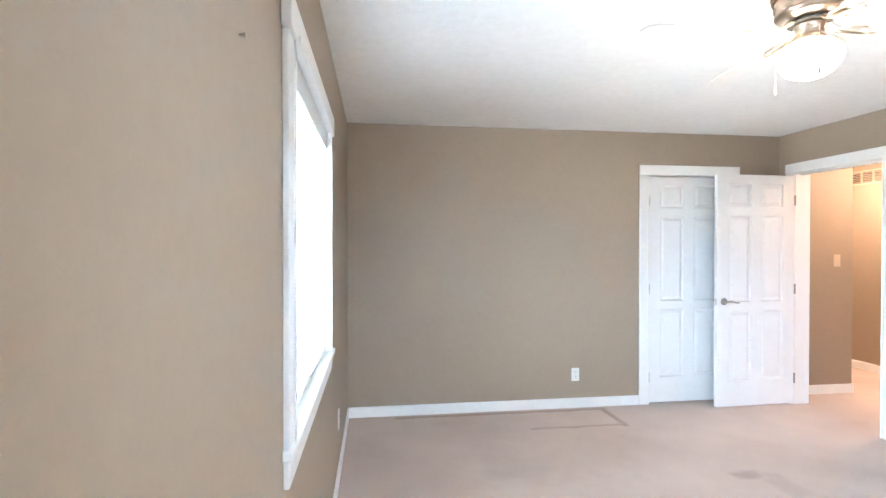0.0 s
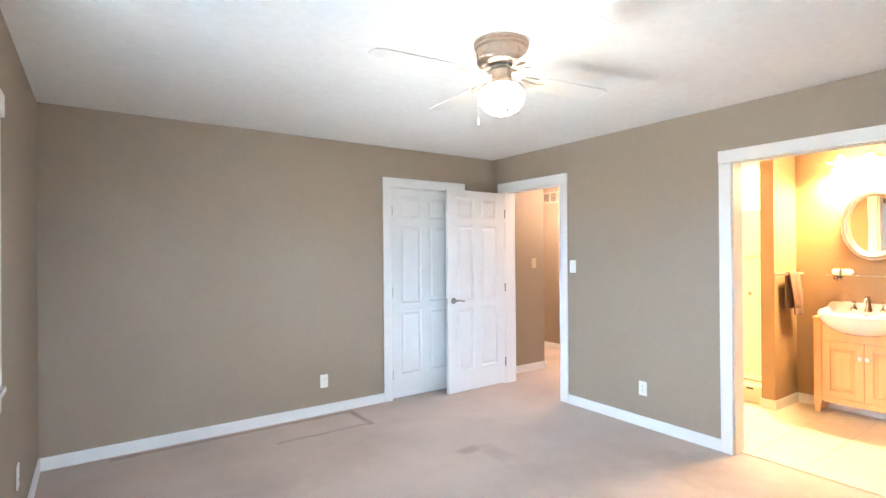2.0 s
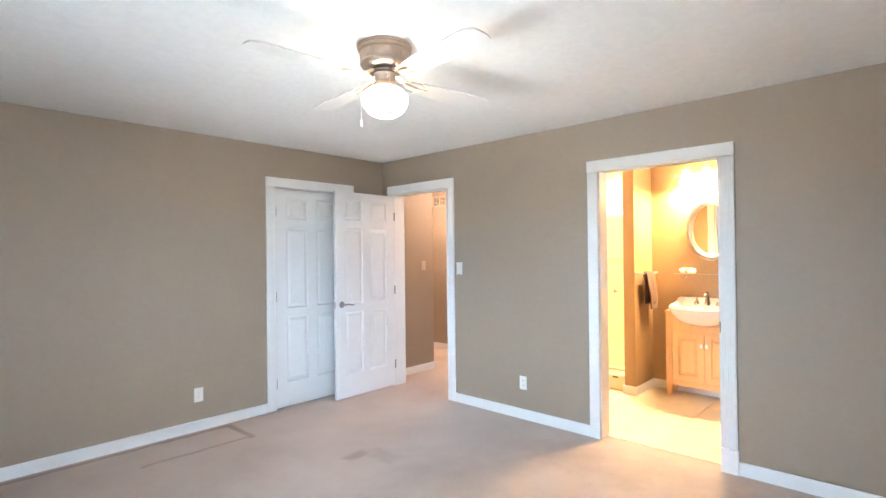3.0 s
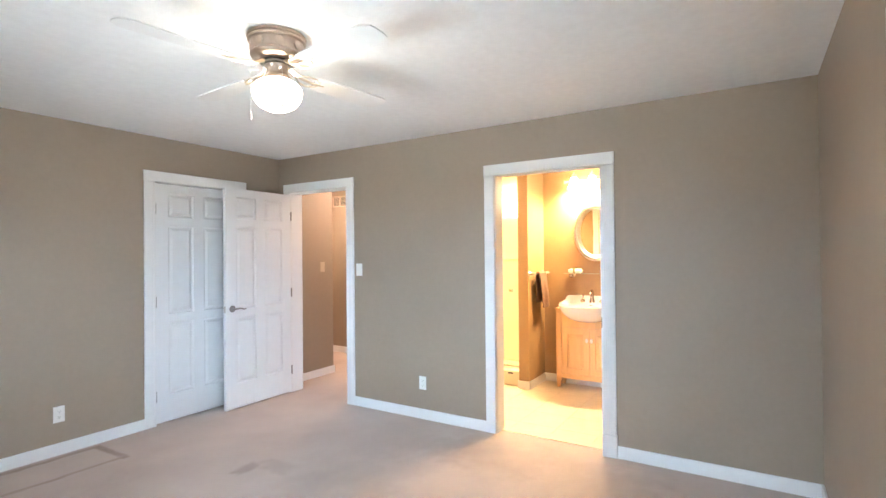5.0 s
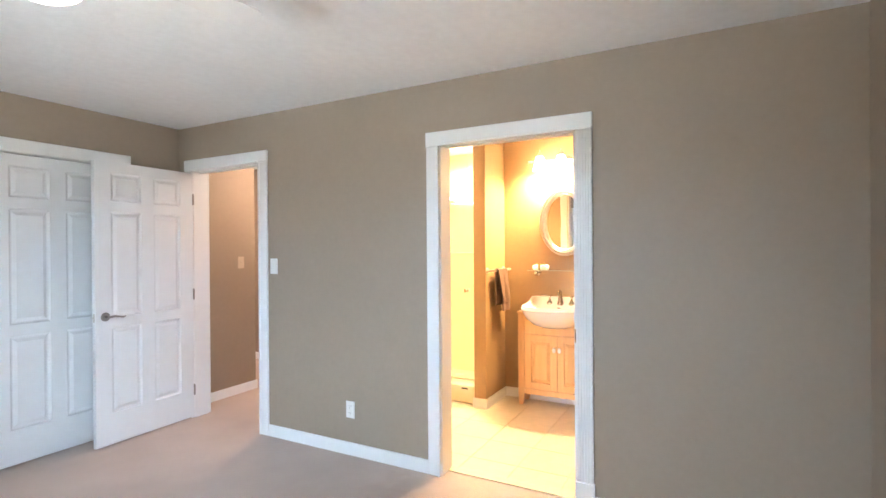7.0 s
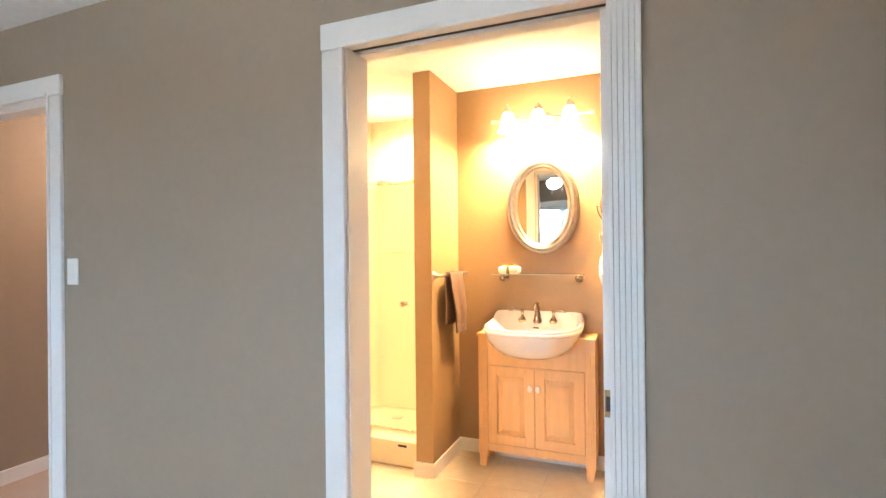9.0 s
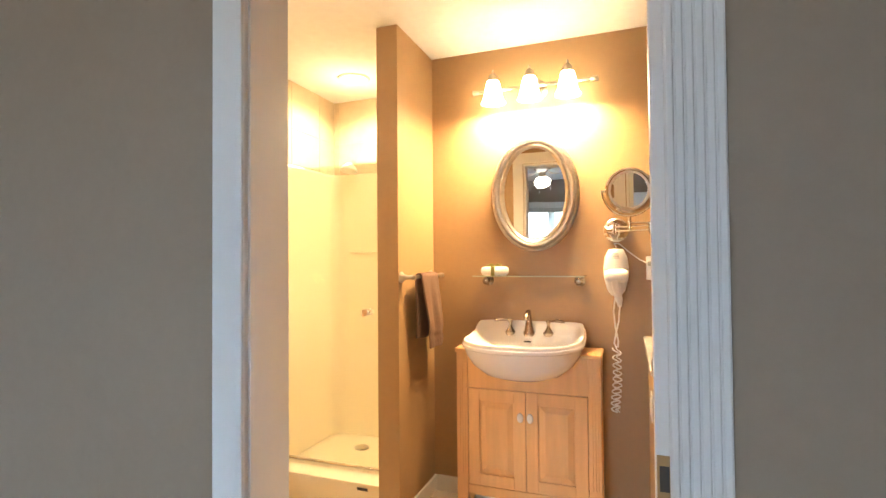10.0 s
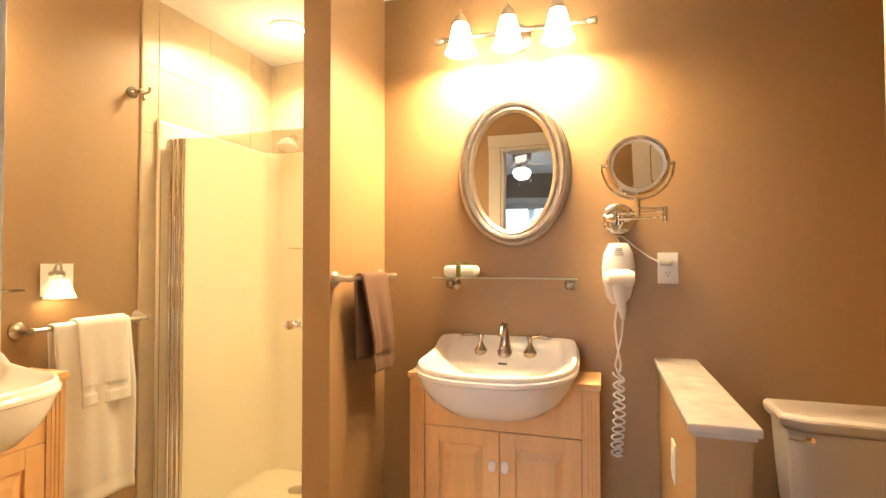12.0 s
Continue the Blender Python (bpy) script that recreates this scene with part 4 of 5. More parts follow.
soap = thing("washcloth_bundle", "rolled white washcloth tied with a green ribbon on the shelf", "washcloth", (BX - 0.075, 1.565, 1.206))
bm = box(BX - 0.125, BX - 0.025, 1.495, 1.628, 1.2065, 1.252, bevel=0.016)
part("cloth", bm, TOWEL_WHITE, soap, "", True)
RIBBON = material("olive_ribbon", (0.20, 0.19, 0.04), 0.6)
bm = box(BX - 0.1275, BX - 0.0225, 1.552, 1.572, 1.2065, 1.2545, bevel=0.004)
for k in (-1, 1):
    tube([(BX - 0.075, 1.562, 1.255), (BX - 0.08, 1.562 + 0.018 * k, 1.266), (BX - 0.085, 1.562 + 0.038 * k, 1.262), (BX - 0.075, 1.562 + 0.020 * k, 1.257), (BX - 0.075, 1.562, 1.256)], 0.004, 6, bm)
part("ribbon", bm, RIBBON, soap, "olive green ribbon bow")

# magnifying mirror on its folding arm
mag = thing("magnifying_mirror", "round chrome magnifying mirror on a folding arm", "mirror", (BX, 0.955, 1.43))
OUT = Matrix(((0, 0, -1, 0), (1, 0, 0, 0), (0, 1, 0, 0), (0, 0, 0, 1)))
part("wall_plate", lathe([(0.001, 0), (0.058, 0), (0.060, 0.004), (0.052, 0.012), (0.030, 0.016), (0.001, 0.017)], 36, Matrix.Translation((BX, 0.955, 1.432)) @ OUT), CHROME, mag, "", True)
bm = tube([(BX - 0.03, 0.985, 1.432), (BX - 0.03, 0.925, 1.432)], 0.012, 14)
lathe([(0.001, -0.028), (0.010, -0.028), (0.010, 0.028), (0.001, 0.028)], 14, pose(BX - 0.036, 0.955, 1.435), bm)
for y in (0.985, 0.925):
    lathe([(0.001, -0.012), (0.022, -0.010), (0.015, 0.012), (0.001, 0.013)], 18, pose(BX - 0.032, y, 1.430, 90 if y < 0.95 else -90), bm)
part("joint", bm, CHROME, mag, "", True)
bm = tube([(BX - 0.042, 0.955, 1.445), (BX - 0.105, 0.80, 1.445)], 0.0045, 8)
tube([(BX - 0.042, 0.955, 1.425), (BX - 0.105, 0.80, 1.425)], 0.0045, 8, bm)
tube([(BX - 0.105, 0.80, 1.458), (BX - 0.135, 0.892, 1.458)], 0.0045, 8, bm)
lathe([(0.001, 1.408), (0.010, 1.410), (0.010, 1.462), (0.001, 1.464)], 14, pose(BX - 0.105, 0.80, 0), bm)
lathe([(0.001, 1.422), (0.010, 1.424), (0.010, 1.490), (0.001, 1.492)], 14, pose(BX - 0.135, 0.892, 0), bm)
part("folding_arm", bm, CHROME, mag, "", True)
MM = Matrix.Translation((BX - 0.135, 0.892, 1.612)) @ pose(0, 0, 0, 0, 0, 1) @ OUT
bm = tube([MM @ Vector((0.121 * math.cos(a), 0.121 * math.sin(a), -0.012)) for a in np.linspace(math.pi * 0.98, 2.02 * math.pi, 25)], 0.0055, 8)
for sx in (-1, 1):
    tube([MM @ Vector((0.125 * sx, 0, -0.012)), MM @ Vector((0.104 * sx, 0, -0.012))], 0.007, 10, bm)
part("yoke", bm, CHROME, mag, "chrome half-round yoke", True)
part("rim", lathe([(0.098, -0.030), (0.107, -0.026), (0.110, -0.012), (0.107, 0.002), (0.098, 0.006), (0.092, 0.004), (0.001, 0.001)], 48, MM), CHROME, mag, "", True)
part("light_ring", lathe([(0.0815, 0.0035), (0.093, 0.0055), (0.0935, 0.003), (0.08, 0.002)], 48, MM, caps=False), PLASTIC, mag, "frosted light ring", True)
part("glass", lathe([(0.081 * k / 10 + 0.0003, 0.0024 + 0.0036 * (k / 10) ** 2) for k in range(11)] + [(0.081, 0.0015), (0.001, 0.0015)], 48, MM), MIRROR, mag, "concave round mirror glass", True)

# wall-hung hair dryer
PLUG = material("grey_green_plastic", (0.42, 0.43, 0.36), 0.5)
SEAM = material("grey_seam", (0.30, 0.28, 0.26), 0.5)
dry = thing("hair_dryer", "white wall-hung hair dryer with a coiled cord", "hair dryer", (BX, 0.958, 1.10))
bm = lathe([(0.001, -0.120), (0.024, -0.115), (0.042, -0.09), (0.057, -0.03), (0.060, 0.02), (0.053, 0.075), (0.036, 0.110), (0.032, 0.114), (0.001, 0.116)], 28, Matrix.Translation((BX - 0.032, 0.957, 1.222)), sx=0.56)
part("holder", bm, PLASTIC, dry, "", True)
bm = tube([(BX - 0.062, 1.002, 1.205), (BX - 0.066, 0.99, 1.205), (BX - 0.068, 0.925, 1.205), (BX - 0.064, 0.908, 1.205)], [0.022, 0.032, 0.034, 0.028], 20)
part("barrel", bm, PLASTIC, dry, "", True)
part("handle", tube([(BX - 0.072, 0.962, 1.19), (BX - 0.074, 0.955, 1.14), (BX - 0.062, 0.945, 1.09), (BX - 0.052, 0.942, 1.055)], [0.021, 0.019, 0.017, 0.010], 14), PLASTIC, dry, "", True)
part("seam", lathe([(0.0560, 0.0120), (0.0602, 0.0125), (0.0605, 0.0140), (0.0602, 0.0155), (0.0560, 0.0160)], 28, Matrix.Translation((BX - 0.032, 0.957, 1.222)), sx=0.56), SEAM, dry, "grey seam round the body", True)
for k in range(4):
    bm = box(BX - 0.0625, BX - 0.052, 0.957 - 0.018 + 0.002 * k, 0.957 + 0.018 - 0.002 * k, 1.290 + 0.008 * k, 1.2925 + 0.008 * k)
    part("vent", bm, SEAM, dry, "narrow grey vent slot")
part("grille", tube([(BX - 0.061, 1.0045, 1.205), (BX - 0.061, 1.006, 1.205)], 0.021, 20), DARK, dry, "dark air inlet")
cord = [(BX - 0.052, 0.942, 1.057), (BX - 0.03, 0.948, 0.98), (BX - 0.02, 0.962, 0.92), (BX - 0.018, 0.972, 0.87), (BX - 0.018, 0.962, 0.845)]
part("cord", tube(cord, 0.004, 8), PLASTIC, dry, "", True)
cord = [(BX - 0.03, 0.962, 1.108), (BX - 0.02, 0.972, 1.03), (BX - 0.02, 0.965, 0.95), (BX - 0.025, 0.952, 0.88), (BX - 0.03, 0.955, 0.85)]
part("cord", tube(cord, 0.004, 8), PLASTIC, dry, "", True)
for off, turns in ((-0.006, 10.5), (0.007, 9.5)):
    pts = []
    for k in range(int(turns * 18)):
        f = k / (turns * 18)
        a = 2 * math.pi * k / 18 * (1 if off < 0 else -1)
        r = 0.0135 + 0.003 * math.sin(7 * f + off * 300)
        pts.append((BX - 0.026 + r * 0.8 * math.sin(a), 0.962 + off + 0.010 * (f - 0.5) + r * math.cos(a), 0.845 - 0.315 * f ** 0.85))
    part("coiled_cord", tube(pts, 0.0034, 6), PLASTIC, dry, "springy coiled white cord", True)
cord = [(BX - 0.006, 0.955, 1.345), (BX - 0.012, 0.965, 1.366), (BX - 0.012, 0.94, 1.362), (BX - 0.010, 0.90, 1.325), (BX - 0.012, 0.85, 1.285), (BX - 0.022, 0.81, 1.263)]
part("power_cord", tube(cord, 0.0032, 8), PLASTIC, dry, "", True)
part("plug", box(BX - 0.034, BX - 0.008, 0.768, 0.812, 1.252, 1.275, bevel=0.006), PLUG, dry, "grey-green plug", True)


# ---- towels and bars ----
def towel_bar(label, m, length):
    """Bar with flared posts; m takes (along, out of the wall, up)."""
    ob = thing("towel_bar", label, "towel bar", m.translation)
    for x in (0, length):
        bm = lathe([(0.001, 0), (0.027, 0), (0.028, 0.005), (0.019, 0.012), (0.012, 0.026), (0.0095, 0.050), (0.012, 0.058), (0.013, 0.070), (0.009, 0.080), (0.001, 0.082)], 24, m @ pose(x, 0, 0, -90))
        part("post", bm, NICKEL, ob, "flared nickel post", True)
    part("bar", tube([m @ Vector((-0.004, 0.066, 0)), m @ Vector((length + 0.004, 0.066, 0))], 0.0078, 12), NICKEL, ob, "", True)
    return ob


def towel(label, m, x0, x1, front, back, mat, fold=0.006, r=0.013, skew=0.0, seed=1, thick=0.007, band=0.0):
    """Cloth over a bar; m takes (along the bar, out of the wall, up) with the bar's axis as origin."""
    bm = bmesh.new()
    path = [(-r, -back + back * k / 14) for k in range(14)] + [(-r * math.cos(math.pi * k / 8), r * math.sin(math.pi * k / 8)) for k in range(9)] + [(r, -front * k / 44) for k in range(1, 45)]
    nx = 26
    g = random.Random(seed)
    ph = [g.uniform(0, 6.28) for _ in range(3)]
    grid = []
    for k, (y, z) in enumerate(path):
        drop = min(max(-z, 0) / 0.25, 1)
        row = []
        for i in range(nx):
            u = i / (nx - 1)
            x = x0 + (x1 - x0) * u + skew * drop * (1 if y > 0 else 0.3)
            w = fold * drop * (math.sin(9 * u + ph[0]) + 0.6 * math.sin(17 * u + ph[1] + 3 * z))
            sgn = 1 if y > 0 else -0.35
            if y > 0 and 0.042 < front + z < 0.072:
                w -= band
            row.append(bm.verts.new((x, y + sgn * (w + fold * drop * 1.2), z + 0.004 * drop * math.sin(5 * u + ph[2]))))
        grid.append(row)
    for a, b in zip(grid, grid[1:]):
        for i in range(nx - 1):
            bm.faces.new((a[i], a[i + 1], b[i + 1], b[i]))
    bm.transform(m)
    bmesh.ops.recalc_face_normals(bm, faces=bm.faces)
    ob = link("towel", bm, mat, True)
    mod = ob.modifiers.new("thickness", "SOLIDIFY")
    mod.thickness, mod.offset = thick, 0
    return tagged(ob, label, "towel")


PART_S = Matrix(((1, 0, 0, 0), (0, -1, 0, 1.94), (0, 0, 1, 0), (0, 0, 0, 1)))
m = PART_S @ pose(5.192, 0, 1.207)
towel_bar("brushed nickel towel bar on the partition", m, 0.385)
towel("brown terry hand towel folded over the bar", m @ pose(0, 0.066, 0), 0.068, 0.280, 0.365, 0.31, TOWEL_BROWN, 0.008, 0.015, 0.060, 3, 0.010, 0.004)
m = BATH_N @ pose(4.765, 0, 1.036)
towel_bar("brushed nickel towel bar beside the shower", m, 0.455)
towel("long white terry bath towel over the bar", m @ pose(0, 0.066, 0), 0.065, 0.355, 0.66, 0.58, TOWEL_WHITE, 0.006, 0.014, 0.02, 5, 0.009, 0.003)
towel("small white terry towel laid over the bath towel", m @ pose(0, 0.066, 0), 0.140, 0.335, 0.30, 0.12, TOWEL_WHITE, 0.003, 0.025, 0.015, 8, 0.008, 0.003)

hook = thing("robe_hook", "brushed nickel robe hook high on the wall", "hook", (5.185, BN, 1.985))
bm = lathe([(0.001, 0), (0.024, 0), (0.025, 0.005), (0.016, 0.012), (0.009, 0.025), (0.008, 0.045), (0.012, 0.052), (0.001, 0.058)], 20, pose(5.185, BN, 1.985, 90))
tube([(5.185, BN - 0.045, 1.985), (5.20, BN - 0.055, 1.98), (5.215, BN - 0.06, 1.99), (5.218, BN - 0.06, 2.01)], [0.007, 0.007, 0.006, 0.007], 10, bm)
tube([(5.185, BN - 0.045, 1.985), (5.195, BN - 0.05, 1.965), (5.20, BN - 0.05, 1.95)], [0.007, 0.006, 0.006], 10, bm)
part("arm", bm, FAUCET_METAL, hook, "", True)

night = plate("night_light", "plug-in night light with a lit white shade", "night light", BATH_N @ pose(4.875, 0, 1.205))
part("backplate", box(4.829, 4.944, BN - 0.0102, BN - 0.0088, 1.147, 1.263, bevel=0.0005), PLASTIC, night, "square white plate")
part("loop", tube([(4.875, BN - 0.012, 1.236), (4.875, BN - 0.020, 1.258), (4.875, BN - 0.036, 1.266), (4.875, BN - 0.046, 1.254), (4.875, BN - 0.046, 1.236)], 0.0045, 8), NICKEL, night, "curved nickel arm", True)
part("stem", lathe([(0.001, 1.238), (0.012, 1.236), (0.016, 1.222), (0.010, 1.214), (0.010, 1.205), (0.001, 1.204)], 16, pose(4.875, BN - 0.045, 0)), NICKEL, night, "small chrome cap", True)
part("bracket", tube([(4.862, BN - 0.006, 1.225), (4.870, BN - 0.03, 1.232), (4.877, BN - 0.045, 1.225)], 0.008, 8), NICKEL, night, "", True)
bm = bmesh.new()
rings = [[bm.verts.new((4.872 + a * r * 1.25, BN - 0.048 + b * r, z)) for a, b in ((-1, -1), (1, -1), (1, 1), (-1, 1))] for r, z in ((0.016, 1.206), (0.023, 1.168), (0.031, 1.139), (0.029, 1.139), (0.014, 1.203))]
for a, b in zip(rings, rings[1:]):
    for k in range(4):
        bm.faces.new((a[k], a[(k + 1) % 4], b[(k + 1) % 4], b[k]))
bmesh.ops.recalc_face_normals(bm, faces=bm.faces)
part("shade", bm, NIGHT_GLASS, night, "lit frosted square shade")
side = thing("glass_shelf", "clear glass shelf over the corner basin", "shelf", (4.5, BN, 1.18))
part("shelf_board", box(4.20, 4.705, BN - 0.135, BN - 0.006, 1.175, 1.183, bevel=0.002), GLASS, side, "clear glass board")
for x in (4.34, 4.62):
    part("bracket", lathe([(0.001, 0), (0.026, 0), (0.018, 0.014), (0.010, 0.020), (0.010, 0.062), (0.016, 0.066), (0.012, 0.086), (0.001, 0.088)], 20, pose(x, BN, 1.155, 90)), NICKEL, side, "turned nickel bracket", True)

# ---- low wall and toilet ----
knee = structure("wall_knee", box(4.852, BX, 0.704, 0.816, 0, 0.874), PAINT_BATH, "tan painted low wall with a marble cap beside the toilet", "wall")
part("cap", box(4.828, BX - 0.002, 0.686, 0.836, 0.886, 0.908, bevel=0.005), MARBLE, knee, "white veined marble cap")
part("cap_moulding", box(4.840, BX - 0.002, 0.694, 0.827, 0.8745, 0.8855, bevel=0.003), MARBLE, knee, "white marble moulding")
baseboard(4.852 - BT, BX - BT, 0.816, 0.816 + BT)
baseboard(4.852 - BT, 4.852, 0.704, 0.816)
toilet = thing("toilet", "off-white two-piece toilet against the wall", "toilet", (5.3, 0.232, 0))
bm = bmesh.new()
ty = 0.232
rings = []
for z, hx0, hw in ((0.37, 5.475, 0.186), (0.41, 5.455, 0.201), (0.57, 5.437, 0.218), (0.740, 5.428, 0.228)):
    rings.append([bm.verts.new(p) for p in ((5.615, ty - hw, z), (hx0 + 0.03, ty - hw, z), (hx0, ty - hw + 0.05, z), (hx0 - 0.012, ty, z), (hx0, ty + hw - 0.05, z), (hx0 + 0.03, ty + hw, z), (5.615, ty + hw, z))])
for a, b in zip(rings, rings[1:]):
    for k in range(7):
        bm.faces.new((a[k], a[(k + 1) % 7], b[(k + 1) % 7], b[k]))
bm.faces.new(rings[0])
bm.faces.new(rings[-1])
bmesh.ops.recalc_face_normals(bm, faces=bm.faces)
bmesh.ops.bevel(bm, geom=list(bm.edges), offset=0.008, segments=2, affect="EDGES")
part("tank", bm, DIM_CERAMIC, toilet, "", True)
bm = bmesh.new()
rings = []
for z, g in ((0.741, 0.0), (0.749, 0.010), (0.775, 0.016), (0.787, 0.006)):
    rings.append([bm.verts.new(p) for p in ((5.618, ty - 0.236 - g, z), (5.45 - g, ty - 0.236 - g, z), (5.418 - g, ty - 0.18, z), (5.405 - g, ty, z), (5.418 - g, ty + 0.18, z), (5.45 - g, ty + 0.236 + g, z), (5.618, ty + 0.236 + g, z))])
for a, b in zip(rings, rings[1:]):
    for k in range(7):
        bm.faces.new((a[k], a[(k + 1) % 7], b[(k + 1) % 7], b[k]))
bm.faces.new(rings[0])
bm.faces.new(rings[-1])
bmesh.ops.recalc_face_normals(bm, faces=bm.faces)
bmesh.ops.bevel(bm, geom=list(bm.edges), offset=0.003, segments=2, affect="EDGES")
part("lid", bm, DIM_CERAMIC, toilet, "", True)
bm = lathe([(0.001, 0), (0.014, 0), (0.014, 0.008), (0.001, 0.012)], 16, pose(5.43, 0.405, 0.708, 0, -90))
tube([(5.418, 0.405, 0.708), (5.412, 0.430, 0.709), (5.414, 0.465, 0.715)], [0.006, 0.0065, 0.004], 8, bm)
part("flush_lever", bm, CHROME, toilet, "chrome flush lever", True)
part("pedestal", lathe([(0.10, 0.0), (0.12, 0.01), (0.105, 0.10), (0.11, 0.20), (0.16, 0.32), (0.185, 0.385), (0.18, 0.398), (0.001, 0.398)], 32, pose(5.22, ty, 0), sx=1.35), DIM_CERAMIC, toilet, "", True)
part("seat_lid", lathe([(0.001, 0.3985), (0.180, 0.3985), (0.186, 0.41), (0.180, 0.428), (0.001, 0.434)], 32, pose(5.22, ty, 0), sx=1.28), DIM_CERAMIC, toilet, "", True)

# ---- shower ----
PAN_X = 5.228
shower = thing("shower_surround", "almond fibreglass shower surround with a low curb", "shower", (5.7, 2.45, 0), kind="")
bm = box(PAN_X + 0.15, SHX - 0.001, 2.053, BN - 0.001, 0.0, 0.065)
part("pan", bm, SURROUND, shower, "", False)
part("curb", box(PAN_X, PAN_X + 0.1495, 2.053, BN - 0.010, 0.0, 0.163, bevel=0.016), SURROUND, shower, "", True)
plan = [(5.31, 2.080)]
for cx, cy, a0 in ((SHX - 0.11, 2.160, -90), (SHX - 0.11, BN - 0.108, 0)):
    plan += [(cx + 0.08 * math.cos(radians(a0 + 15 * k)), cy + 0.08 * math.sin(radians(a0 + 15 * k))) for k in range(7)]
plan.append((5.31, BN - 0.028))
bm = bmesh.new()
loops = [[bm.verts.new((x, y, z)) for x, y in plan] for z in (0.066, 0.12, 0.6, 1.2, 1.885)]
edge = [bm.verts.new((min(x + 0.012, SHX - 0.022) if 2.09 < y < BN - 0.04 else x, 2.062 if y < 2.09 else (BN - 0.010 if y > BN - 0.04 else y), 1.905)) for x, y in plan]
loops.append(edge)
for p, q in zip(loops, loops[1:]):
    for k in range(len(plan) - 1):
        bm.faces.new((p[k], p[k + 1], q[k + 1], q[k]))
panel = part("wall_panel", bm, SURROUND, shower, "", True)
for y0, y1 in ((2.053, 2.079), (BN - 0.027, BN - 0.0095)):
    part("front_flange", box(5.300, 5.3095, y0, y1, 0.164, 1.903, bevel=0.003), SURROUND, shower)
part("ledge", box(SHX - 0.046, SHX - 0.0305, 2.20, BN - 0.15, 1.342, 1.356, bevel=0.006), SURROUND, shower, "moulded soap ledge", True)
part("drain", lathe([(0.001, 0.0655), (0.048, 0.0655), (0.050, 0.069), (0.001, 0.071)], 28, pose(5.885, 2.555, 0)), NICKEL, shower, "round chrome drain", True)
part("weep_slot", box(PAN_X - 0.0015, PAN_X + 0.002, 2.15, 2.21, 0.126, 0.140), DARK, shower, "dark slot in the curb")
head = part("shower_head", lathe([(0.001, 0.0), (0.060, 0.0), (0.062, 0.010), (0.045, 0.035), (0.016, 0.06), (0.001, 0.062)], 28, pose(SHX - 0.10, 2.725, 1.915, 0, 12)), PLASTIC, shower, "white shower head", True)
part("arm", tube([(SHX, 2.725, 1.99), (SHX - 0.05, 2.725, 2.0), (SHX - 0.085, 2.725, 1.97)], 0.010, 10), CHROME, head, "chrome shower arm", True)
door = thing("shower_door", "frameless glass shower door with chrome hinge post", "shower door", (5.36, 2.8, 0.16))
g = part("pane", box(5.352, 5.358, 2.095, 2.790, 0.190, 1.815), SHOWER_GLASS, door, "clear glass pane")
g.visible_shadow = False
for k, (y, w) in enumerate(((2.871, 0.010), (2.847, 0.013), (2.818, 0.013), (2.797, 0.006))):
    part("hinge_post", tube([(5.355 + 0.004 * (k % 2), y, 0.164), (5.355 + 0.004 * (k % 2), y, 1.822)], w, 14), CHROME, door, "", True)
part("bottom_track", box(5.345, 5.366, 2.082, 2.875, 0.164, 0.189, bevel=0.004), CHROME, door, "", True)
bm = lathe([(0.001, 0), (0.016, 0), (0.017, 0.004), (0.008, 0.010), (0.008, 0.020), (0.017, 0.028), (0.019, 0.036), (0.001, 0.042)], 20, pose(5.352, 2.217, 1.012, 0, -90))
lathe([(0.001, 0), (0.016, 0), (0.017, 0.004), (0.008, 0.010), (0.008, 0.020), (0.017, 0.028), (0.019, 0.036), (0.001, 0.042)], 20, pose(5.358, 2.217, 1.012, 0, 90), bm)
part("knob", bm, CHROME, door, "round chrome pull knob", True)

can = thing("recessed_light", "lit recessed ceiling light over the shower", "ceiling light", (5.722, 2.507, H))
part("trim_ring", lathe([(0.070, 2.4395), (0.100, 2.4395), (0.098, 2.432), (0.080, 2.428), (0.072, 2.434), (0.070, 2.4395)], 36, pose(5.722, 2.507, 0), caps=False), TRIM, can, "", True)
part("lens", lathe([(0.001, 2.436), (0.073, 2.436), (0.070, 2.433), (0.001, 2.4325)], 36, pose(5.722, 2.507, 0)), LENS_GLASS, can, "glowing lens")


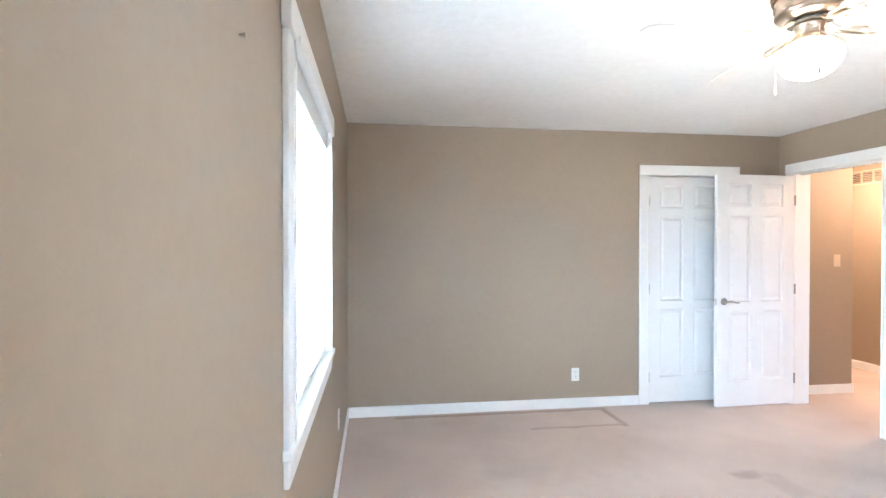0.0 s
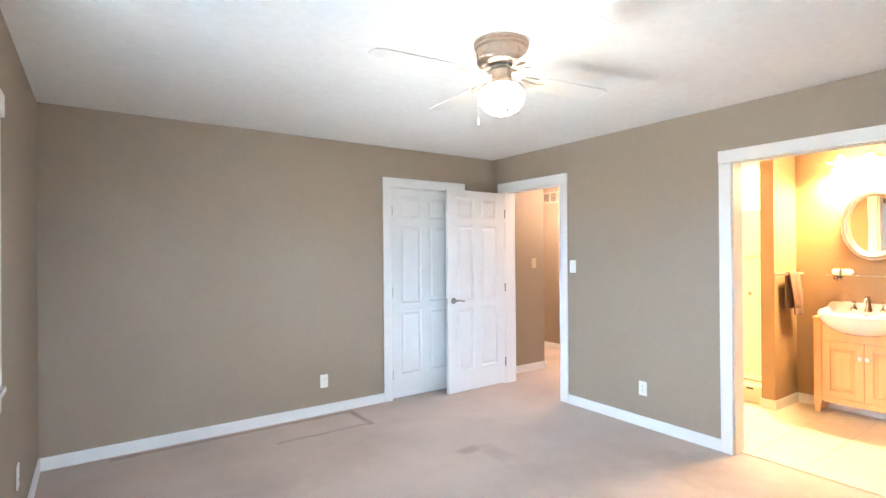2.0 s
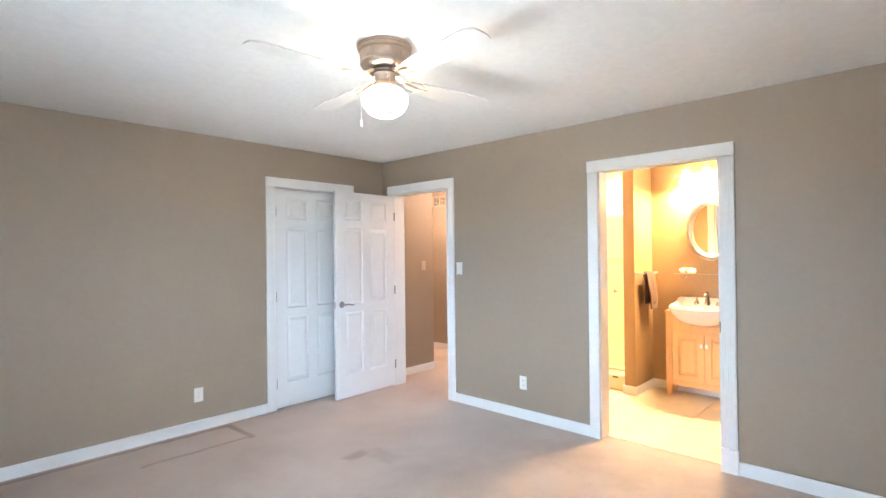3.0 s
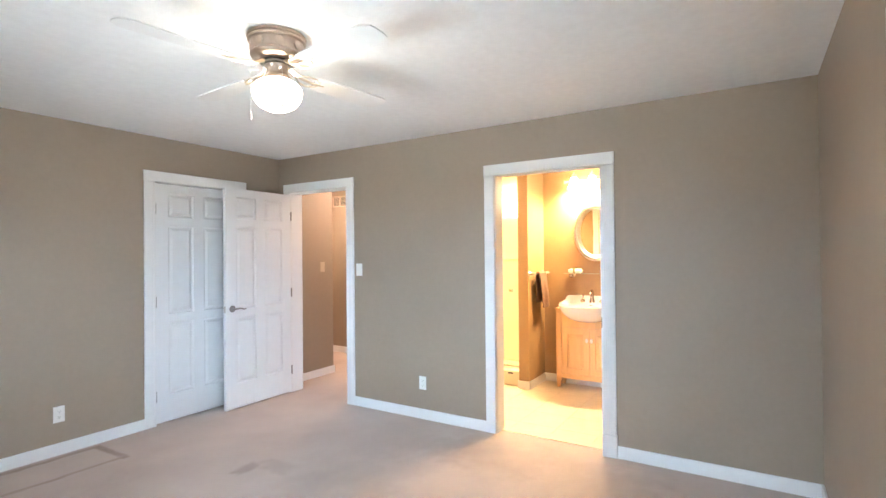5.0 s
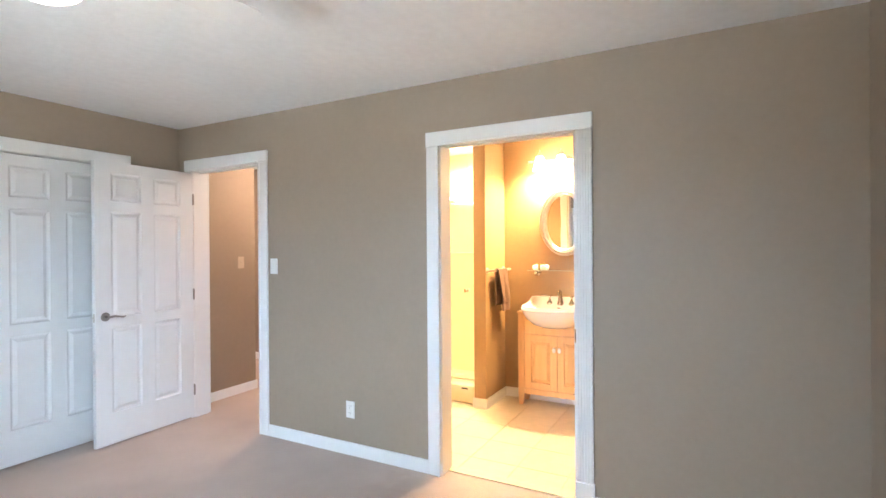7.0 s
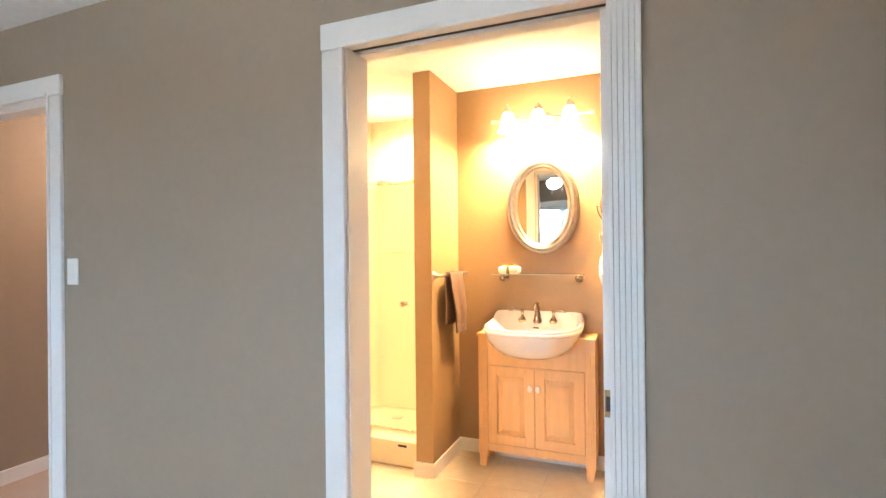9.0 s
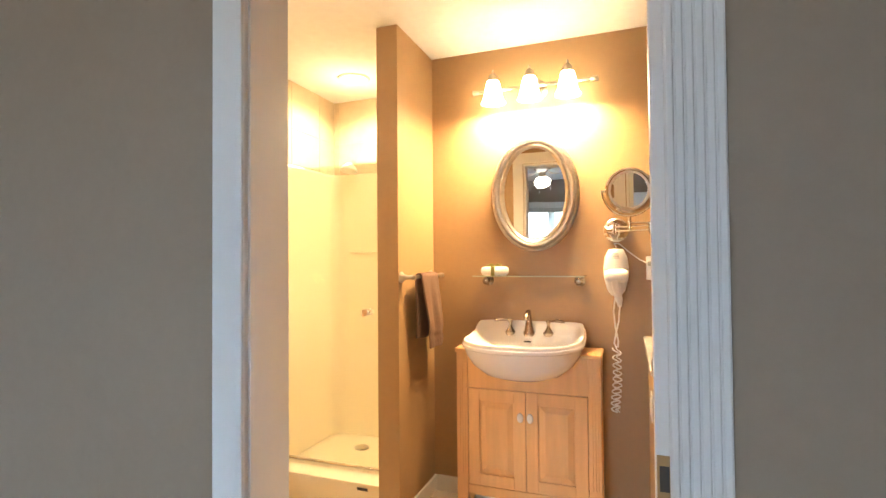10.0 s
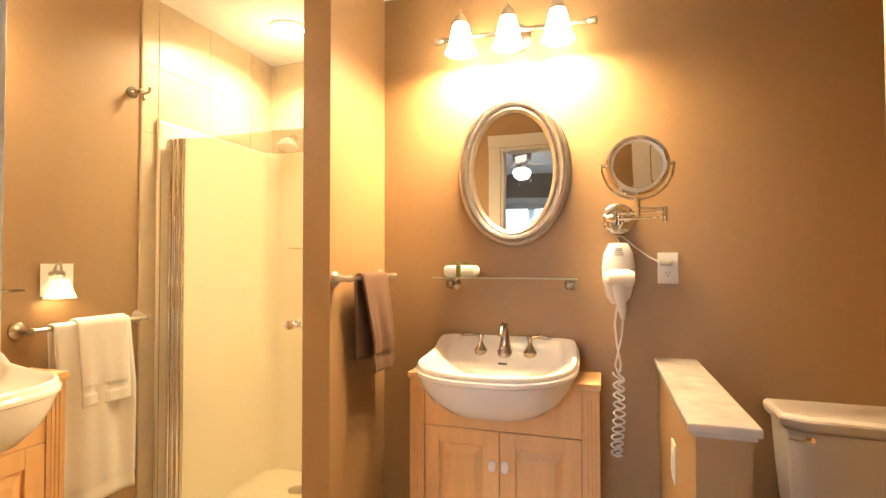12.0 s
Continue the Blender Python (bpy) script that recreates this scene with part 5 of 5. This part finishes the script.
# ---- wall tiles round the shower and floor tiles ----
def tiles(owner, mat, cells, name="tile"):
    """Tiles as parts; cells are boxes in metres; alike sizes share a mesh."""
    made = {}
    for x0, x1, y0, y1, z0, z1 in cells:
        key = tuple(round(v, 4) for v in (x1 - x0, y1 - y0, z1 - z0))
        if key not in made:
            bm = box(-key[0] / 2, key[0] / 2, -key[1] / 2, key[1] / 2, -key[2] / 2, key[2] / 2)
            bmesh.ops.bevel(bm, geom=list(bm.edges), offset=0.0012, segments=1, affect="EDGES")
            me = bpy.data.meshes.new(name)
            bm.to_mesh(me)
            bm.free()
            me.materials.append(mat)
            made[key] = me
        ob = new(name, made[key])
        ob.parent = owner
        ob.location = ((x0 + x1) / 2, (y0 + y1) / 2, (z0 + z1) / 2)


def cuts(a, b, start, step):
    """Edges from a to b on a grid."""
    e = [a] + [start + step * k for k in range(-40, 40) if a + 0.012 < start + step * k < b - 0.012] + [b]
    return list(zip(e, e[1:]))


G = 0.0014
wall_tiles = tagged(thing("wall_tiling", "beige ceramic tiles above the shower surround", "tiling", (0, 0, 0)), kind="structure")
cells = []
for xa, xb in cuts(5.225, SHX - 0.010, 5.31, 0.305):
    for za, zb in cuts(1.907 if xa > 5.30 else 0.0, H - 0.001, 2.135, 0.305):
        cells.append((xa + G, xb - G, BN - 0.009, BN - 0.0005, za + G, zb - G))
for ya, yb in cuts(2.053, BN - 0.010, 2.55, 0.305):
    for za, zb in cuts(1.907, H - 0.001, 2.135, 0.305):
        cells.append((SHX - 0.009, SHX - 0.0005, ya + G, yb - G, za + G, zb - G))
tiles(wall_tiles, TILE, cells)
bm = box(5.225, SHX - 0.0005, BN - 0.0065, BN - 0.0002, 1.9, H - 0.0005)
bx(bm, 5.225, 5.31, BN - 0.0065, BN - 0.0002, 0.0, 1.9)
bx(bm, SHX - 0.0065, SHX - 0.0002, 2.0525, BN - 0.007, 1.9, H - 0.0005)
part("grout", bm, WALL_GROUT, wall_tiles, "cream grout joints")
floor_tiles = tagged(thing("floor_tiling", "cream stone-look tiles on the bathroom floor", "tiling", (0, 0, 0)), kind="structure")
cells = []
for xa, xb in cuts(EX2 + 0.013, BX, 4.20, 0.33):
    for ya, yb in cuts(BS, BN, 0.32, 0.33):
        if xa < PAN_X - 0.01 or yb < 2.1:
            cells.append((xa + G, (min(xb, PAN_X) if yb > 2.1 else xb) - G, ya + G, yb - G, -0.0035, 0.0))
tiles(floor_tiles, FLOOR, cells)
